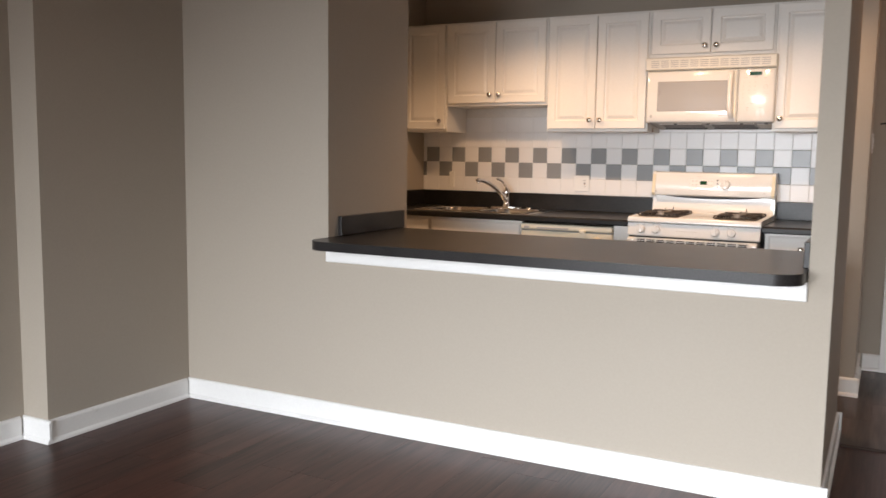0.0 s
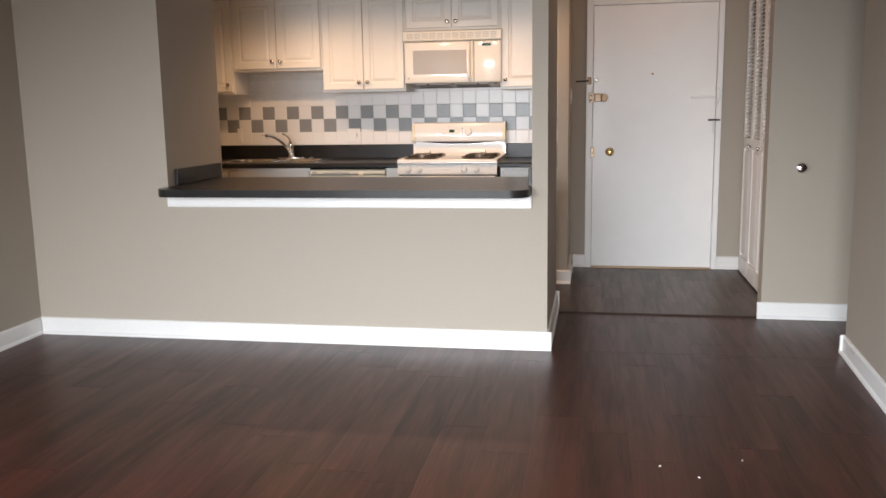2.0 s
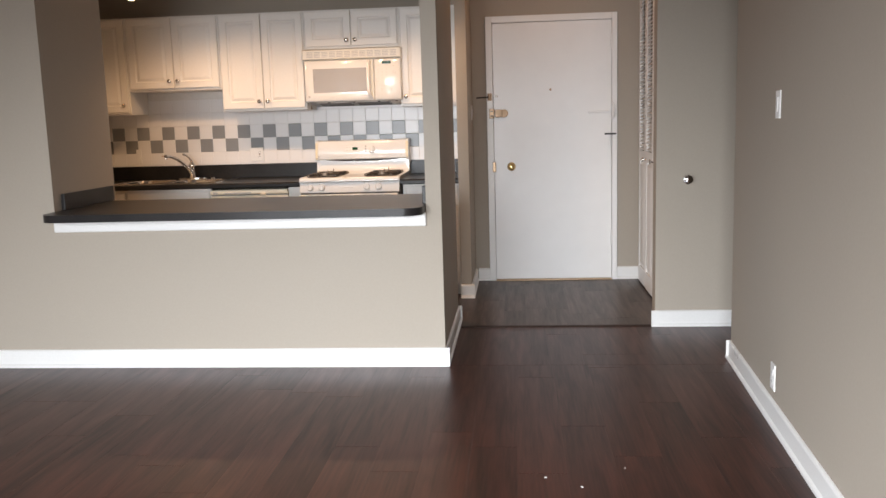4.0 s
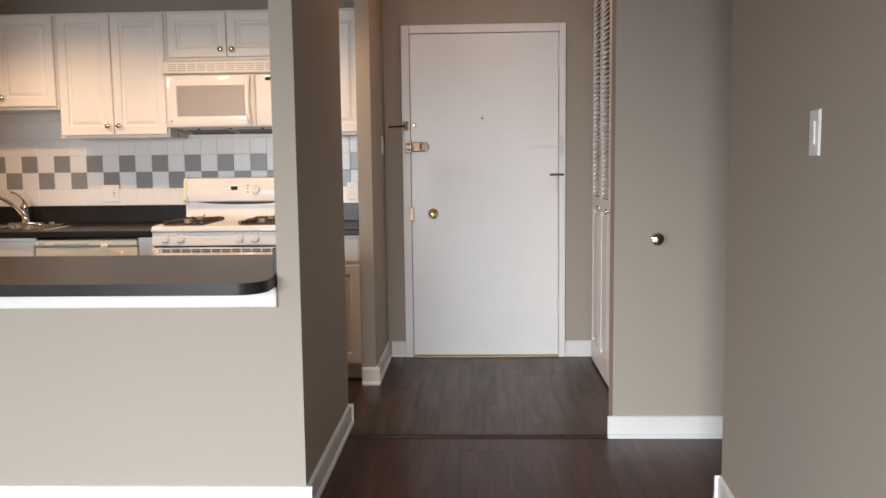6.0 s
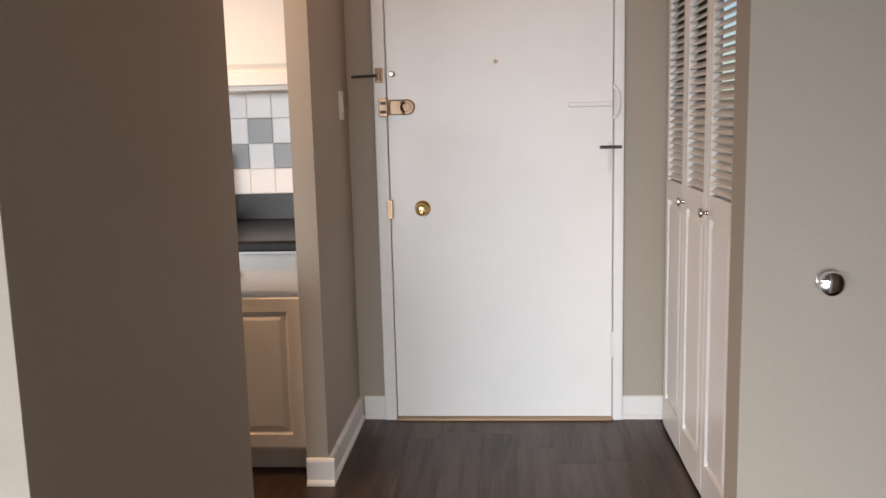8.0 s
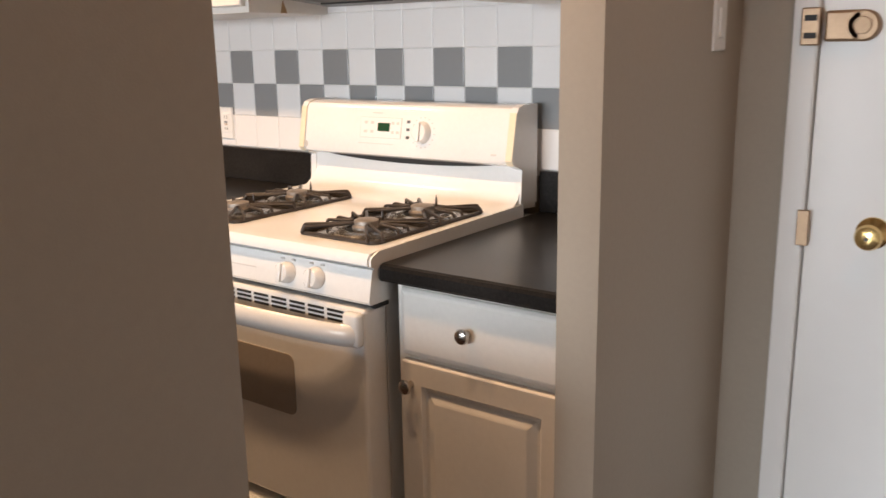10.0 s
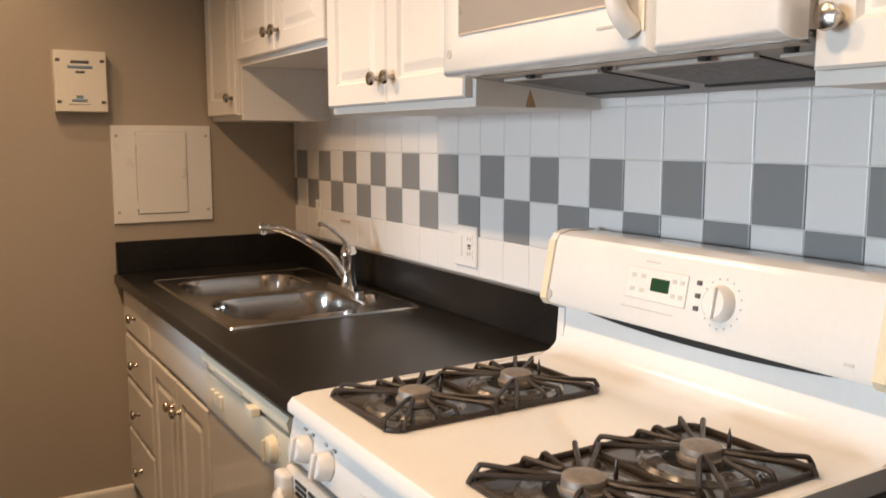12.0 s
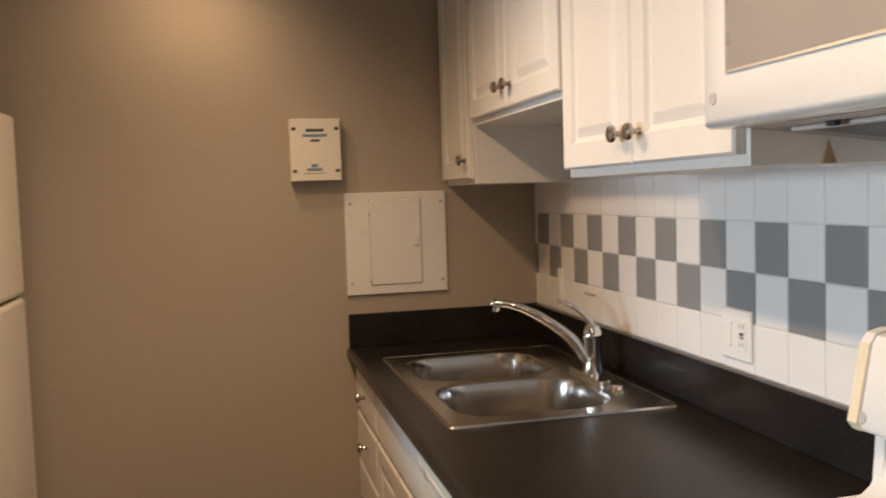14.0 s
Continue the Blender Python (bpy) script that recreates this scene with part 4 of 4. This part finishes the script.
put("emblem", mesh_of(lathe(bmesh.new(), [(0, 0), (0.009, 0), (0.008, 0.002), (0, 0.002)], None, 18), "emblem", GREYMARK), md, "small round grey emblem", Matrix.Translation((1.825, MF - 0.0465, 1.545)) @ FACE_Y)
part("mark", one(2.235, 2.285, MF - 0.0485, MF - 0.046, 1.545, 1.549), GREYMARK, md)
pp = part("key_pad", rings_slab(bmesh.new(), 2.341, MX1, MZ0, 1.822, MF, [(0, MF - 0.030), (0.004, MF - 0.040), (0.012, MF - 0.045)]), APPL, mw, smooth=True)
part("display", one(2.405, 2.475, MF - 0.047, MF - 0.043, 1.782, 1.802), LCD, pp, "dark display")
KEYM = mesh_of(one(-0.0045, 0.0045, -0.0001, 0.0008, -0.0015, 0.0015), "key_mark", PALEMARK)
RK = mesh_of(lathe(bmesh.new(), [(0.0097, 0), (0.0097, 0.0006), (0.0108, 0.0006), (0.0108, 0)], None, 20), "round_key", PALEMARK)
def pad_mark(x, z, w, h=1.0):
    put("key_mark", KEYM, pp, "", Matrix.Translation((x, MF - 0.0456, z)) @ Matrix.Diagonal((w * 0.85, 1, h * 0.75, 1)))


rng = random.Random(5)
for r in range(5):
    for c in range(3):
        x, z = 2.374 + c * 0.033, 1.744 - r * 0.0225
        pad_mark(x, z, 0.55, 1.5)
        if r < 3 or c == 0:
            pad_mark(x - 0.001, z - 0.0062, 1.2 + 0.5 * rng.random(), 0.6)
pad_mark(2.385, 1.770, 2.6)
pad_mark(2.44, 1.772, 3.2, 2.0)
pad_mark(2.495, 1.766, 1.5, 2.2)
pad_mark(2.412, 1.642, 2.8, 0.5)
for z in (1.712, 1.672):
    put("round_key", RK, pp, "", Matrix.Translation((2.498, MF - 0.0462, z)) @ FACE_Y @ Matrix.Diagonal((1.25, 1.25, 1, 1)))
    pad_mark(2.498, z, 1.3, 0.9)
pad_mark(2.44, 1.617, 16.5, 0.28)
pad_mark(2.432, 1.617, 3.8, 1.9)
for x, z in ((2.40, 1.592), (2.475, 1.592)):
    pad_mark(x, z, 2.5, 1.5)
    pad_mark(x, z - 0.009, 1.5)
    pad_mark(x, z - 0.017, 1.0)
vg = part("vent_grille", rings_slab(bmesh.new(), MX0 - 0.012, MX1 + 0.004, 1.828, 1.906, MF, [(0, MF - 0.034), (0.006, MF - 0.044)]), IVORY, mw, "ivory slotted vent grille")
VS = mesh_of(one(-0.024, 0.024, -0.002, 0.002, -0.0025, 0.0025), "grille_slot", GREYMARK)
for i in range(12):
    for j in range(4):
        put("grille_slot", VS, vg, "", Matrix.Translation((1.84 + i * 0.0595, MF - 0.0445, 1.848 + j * 0.012)))

# ---- wall panel, box, sockets ----
pn = thing("breaker_panel", (XL, -0.51, 1.26), "painted white electrical breaker panel with small door", "breaker panel")
TO_X = Matrix(((0, -1, 0, XL), (1, 0, 0, 0), (0, 0, 1, 0), (0, 0, 0, 1)))   # a slab facing -y, turned to face +x


def side_slab(name, y0, y1, z0, z1, d0, d1, material, parent, label=""):
    bm = rings_slab(bmesh.new(), y0, y1, z0, z1, -d0, [(0, -d1 + 0.002), (0.002, -d1)])
    bmesh.ops.transform(bm, matrix=TO_X, verts=bm.verts)
    return part(name, bm, material, parent, label)


side_slab("cover", -0.690, -0.335, 1.085, 1.437, 0.0, 0.012, TRIM, pn)
# slightly larger grey slab paints the shade line round the panel door
side_slab("seam_shade", -0.6085, -0.4235, 1.1145, 1.4155, 0.0115, 0.0135, GREYMARK, pn)
pd = side_slab("panel_door", -0.605, -0.427, 1.118, 1.412, 0.0125, 0.017, TRIM, pn)
part("finger_latch", one(XL + 0.017, XL + 0.023, -0.452, -0.436, 1.25, 1.28, bevel=0.002), TRIM, pd)
for z in (1.15, 1.38):
    part("hinge", one(XL + 0.0125, XL + 0.020, -0.614, -0.604, z - 0.015, z + 0.015), TRIM, pd)
for y in (-0.672, -0.352):
    for z in (1.125, 1.40):
        part("screw", lathe(bmesh.new(), [(0, 0), (0.006, 0), (0.005, 0.003), (0, 0.003)], Matrix.Translation((XL + 0.012, y, z)) @ pose(0, 0, 0, 0, 90, 0), 10), GREYMARK, pn)
bx = thing("alarm_box", (XL, -0.78, 1.59), "small ivory wall box with printed labels", "wall box")
side_slab("case", -0.868, -0.700, 1.482, 1.688, 0.0, 0.05, IVORY, bx)
for y0, y1, z0, z1, m_ in ((-0.815, -0.755, 1.645, 1.655, DARKMARK), (-0.825, -0.745, 1.628, 1.638, BLUEMARK), (-0.80, -0.77, 1.612, 1.620, DARKMARK), (-0.815, -0.765, 1.515, 1.525, BLUEMARK), (-0.80, -0.778, 1.527, 1.538, BLUEMARK), (-0.825, -0.755, 1.505, 1.510, GREYMARK)):
    side_slab("print", y0, y1, z0, z1, 0.0495, 0.052, m_, bx)
for y in (-0.855, -0.713):
    for z in (1.515, 1.655):
        side_slab("clip", y - 0.007, y + 0.007, z - 0.005, z + 0.005, 0.0495, 0.053, DARKMARK, bx)


def plate(name, m, label, kind_, w=0.072, h=0.116, shift=0.0):
    """A wall plate in the plane facing -y at the origin of m."""
    p = thing(name, m.translation, label, kind_)
    PLACE[p] = m.copy()
    p.matrix_basis = m
    bm = rings_slab(bmesh.new(), -w / 2, w / 2, -h / 2, h / 2, 0.0, [(0, -0.003), (0.003, -0.006)])
    put("cover_plate", mesh_of(bm, "cover_plate", TRIM), p, "", m)
    if "socket" in name:
        for z in (-0.02, 0.02):
            s = put("outlet_face", mesh_of(one(shift - 0.017, shift + 0.017, -0.008, -0.005, z - 0.014, z + 0.014, bevel=0.001), "outlet_face", TRIM), p, "", m)
            for dx in (-0.006, 0.006):
                put("slot", mesh_of(one(shift + dx - 0.001, shift + dx + 0.001, -0.0085, -0.0078, z - 0.004, z + 0.006), "slot", DARKMARK), s, "", m)
    if shift:
        put("toggle", mesh_of(one(-shift - 0.011, -shift + 0.011, -0.009, -0.005, -0.028, 0.028, bevel=0.002), "toggle", TRIM), p, "", m)
    if "socket" not in name:
        put("toggle", mesh_of(one(-0.012, 0.012, -0.010, -0.005, -0.03, 0.03, bevel=0.002), "toggle", TRIM), p, "", m)
    return p


s = plate("wall_socket", pose(1.252, -0.001, 1.098), "white plate with switch and duplex socket above worktop", "socket", 0.112, 0.112, 0.024)
for z, m_ in ((0.004, DARKMARK), (-0.004, STAIN)):
    put("reset_button", mesh_of(one(0.018, 0.030, -0.010, -0.007, z - 0.003, z + 0.003), "reset_button", m_), s, "", pose(1.252, -0.001, 1.098))
plate("light_switch", pose(0.222, -0.001, 1.105), "white switch plate on tiles behind the sink", "switch", 0.045)
plate("wall_socket", pose(2.86, -0.001, 1.10), "ivory duplex socket on tiles beside range", "socket")
plate("light_switch", pose(3.078, -0.19, 1.388, 0, 0, 90), "white switch plate on wall beside front door", "switch")
plate("light_switch", pose(4.529, -3.355, 1.361, 0, 0, -93.4), "white rocker switch on living room wall", "switch")
plate("wall_socket", pose(4.5262, -3.40, 0.20, 0, 0, -93.4), "white duplex socket low on living room wall", "socket")
hook = solo("paper_holder_mark", one(0.42, 0.50, -0.006, -0.001, 1.098, 1.106, bevel=0.002), STAIN, "rusty mark from a removed fitting on tiles", "stain mark")

# ---- fridge ----
fg = thing("refrigerator", (0.38, -2.05, 0), "off-white top-freezer refrigerator in a niche", "refrigerator")
part("body", one(0.02, 0.75, -2.40, -1.79, 0.03, 1.70, bevel=0.008), IVORY, fg)
for a, b in ((0.10, 1.145), (1.155, 1.705)):
    d = part("fridge_door", one(0.02, 0.75, -1.785, -1.70, a, b, bevel=0.014, seg=3), IVORY, fg)
    part("handle", one(0.70, 0.725, -1.70, -1.655, b - 0.45 if b < 1.5 else a + 0.02, b - 0.02 if b < 1.5 else a + 0.35, bevel=0.008), IVORY, d)
part("base_grille", one(0.03, 0.74, -1.78, -1.74, 0.0, 0.095), GREYP, fg)

# ---- track light ----
TY, TZ = -1.10, TOP - 0.002
tr = thing("track_light", (1.6, TY, TZ), "dark ceiling track with five lit spot heads", "track light")
part("rail", one(0.20, 2.80, TY - 0.018, TY + 0.018, TZ - 0.022, TZ), TRACK, tr)
part("feed_box", one(1.50, 1.66, TY - 0.03, TY + 0.03, TZ - 0.045, TZ - 0.0225, bevel=0.004), TRACK, tr)
HEADS = ((0.396, (-0.35, -0.18), 0.36), (0.756, (0.05, 0.08), 0.75), (1.082, (0.12, 0.08), 1.0), (2.109, (-0.05, 0.08), 1.1), (2.60, (0.05, 0.06), 0.9))
for x, (dx, dy), share in HEADS:
    p = Vector((x, TY, TZ - 0.22))
    aim = Vector((dx, dy, -0.75)).normalized()
    m = Matrix.Translation(p) @ aim.to_track_quat("Z", "Y").to_matrix().to_4x4()
    h = part("lamp_head", lathe(bmesh.new(), [(0, -0.06), (0.016, -0.06), (0.022, -0.045), (0.036, -0.01), (0.038, 0.03), (0.035, 0.03), (0.030, 0.0), (0.0, -0.01)], m, 18), NICKEL, tr, "brushed metal spot head", True)
    part("bulb", lathe(bmesh.new(), [(0.030, 0.004), (0.033, 0.030), (0.028, 0.040), (0.015, 0.046), (0, 0.048)], m, 16), BULB, h, "glowing reflector bulb", True)
    part("stem", tube(bmesh.new(), [(x, TY, TZ - 0.022), (x, TY, TZ - 0.165)], 0.006), NICKEL, tr, smooth=True)
    yk = bmesh.new()
    tube(yk, curve_pts([(x - 0.042, TY, TZ - 0.225), (x - 0.042, TY, TZ - 0.185), (x, TY, TZ - 0.162), (x + 0.042, TY, TZ - 0.185), (x + 0.042, TY, TZ - 0.225)], 5), 0.004, 8)
    part("yoke", yk, NICKEL, tr, smooth=True)
    e = p + aim * 0.085
    spot_lamp("spot_bulb", e, e + aim, SPOT_W * share, WARM, 154, 0.9, 0.03)

# ---- hall ceiling lamp ----
hl = thing("ceiling_lamp", (3.68, -1.0, TOP), "round lit glass dome ceiling lamp", "ceiling lamp")
part("pan", lathe(bmesh.new(), [(0, TOP), (0.15, TOP), (0.15, TOP - 0.02), (0.14, TOP - 0.022)], pose(3.68, -1.0, 0), 28), NICKEL, hl, smooth=True)
part("dome", lathe(bmesh.new(), [(0.14, TOP - 0.022), (0.13, TOP - 0.06), (0.09, TOP - 0.09), (0.0, TOP - 0.105)], pose(3.68, -1.0, 0), 28), DOME, hl, smooth=True)

# ---- tiles of the back wall ----
P = 0.1095
ROW0 = 1.0180
part("grout", one(XL + 0.001, 2.997, 0.0035, 0.0118, 1.0, 1.92), GROUT, wall_back)


def tile_mesh(w, h, material):
    return mesh_of(rings_slab(bmesh.new(), 0.0008, w - 0.0008, 0.0008, h - 0.0008, 0.008, [(0, 0.0025), (0.0012, 0.0006), (0.003, 0.0)]), "tile", material)


FULL = {0: tile_mesh(P, P, TILE_W), 1: tile_mesh(P, P, TILE_G)}
for r in range(5):
    z = ROW0 + r * P
    for c in range(-1, 28):
        x = c * P
        if r == 4 and not (3 <= c <= 10 or 16 <= c <= 23):
            continue
        g = 1 if (r == 2 and c % 2 == 0) or (r == 1 and c % 2 == 1) else 0
        if c == -1:
            w0 = -XL - 0.001
            put("tile", tile_mesh(w0, P, TILE_G if g else TILE_W), wall_back, "", Matrix.Translation((XL + 0.001, 0, z)))
        elif c == 27:
            put("tile", tile_mesh(2.997 - x, P, TILE_G if g else TILE_W), wall_back, "", Matrix.Translation((x, 0, z)))
        else:
            put("tile", FULL[g], wall_back, "", Matrix.Translation((x, 0, z)))

# ---- floor planks ----


def planks(parent, x0, x1, y0, y1, width, length, material, cuts=()):
    """Planks along y, staggered; cuts: boxes left out."""
    rng = random.Random(int(x0 * 100 + y0 * 10) + 7)
    cache = {}
    x = x0
    while x < x1 - 0.01:
        xe = min(x + width, x1)
        y = y0 - rng.random() * length
        while y < y1:
            a, b = max(y, y0), min(y + length, y1)
            y += length
            if b - a < 0.02:
                continue
            key = (round(xe - x, 3), round(b - a, 3))
            if key not in cache:
                w_, l_ = key
                cache[key] = mesh_of(loft(bmesh.new(), [([(0.0, 0.0), (w_ - 0.0, 0.0), (w_ - 0.0, l_ - 0.0), (0.0, l_ - 0.0)], -0.005), ([(0.0, 0.0), (w_ - 0.0, 0.0), (w_ - 0.0, l_ - 0.0), (0.0, l_ - 0.0)], -0.0005), ([(0.0015, 0.0015), (w_ - 0.0015, 0.0015), (w_ - 0.0015, l_ - 0.0015), (0.0015, l_ - 0.0015)], 0.0)]), "plank", material)
            put("plank", cache[key], parent, "", Matrix.Translation((x, a, 0)))
        x = xe


planks(floor_living, -0.19, 4.60, -9.48, FY, 0.19, 1.22, WOOD_R)
planks(floor_living, XE, 5.99, FY, -1.665, 0.19, 1.22, WOOD_R)
planks(floor_hall, XE, 4.40, -1.665, -0.03, 0.15, 0.92, WOOD_G)
planks(floor_hall, XL, XE, -1.80, -0.03, 0.15, 0.92, WOOD_G)

# ---- crumbs of paper on the living room floor ----
for x, y, a in ((3.52, -4.02, 20), (3.83, -3.93, 70), (3.66, -4.10, 130)):
    m = pose(x, y, 0.0005, 0, 0, a)
    c = put("paper_scrap", mesh_of(loft(bmesh.new(), [([(0, 0), (0.012, 0.001), (0.010, 0.005), (0.001, 0.004)], 0), ([(0.001, 0.001), (0.011, 0.0015), (0.009, 0.0045), (0.002, 0.0035)], 0.002)]), "paper_scrap", TRIM), None, "", m)
    tagged(c, "tiny white paper scrap on plank floor", "scrap", "paper scraps")
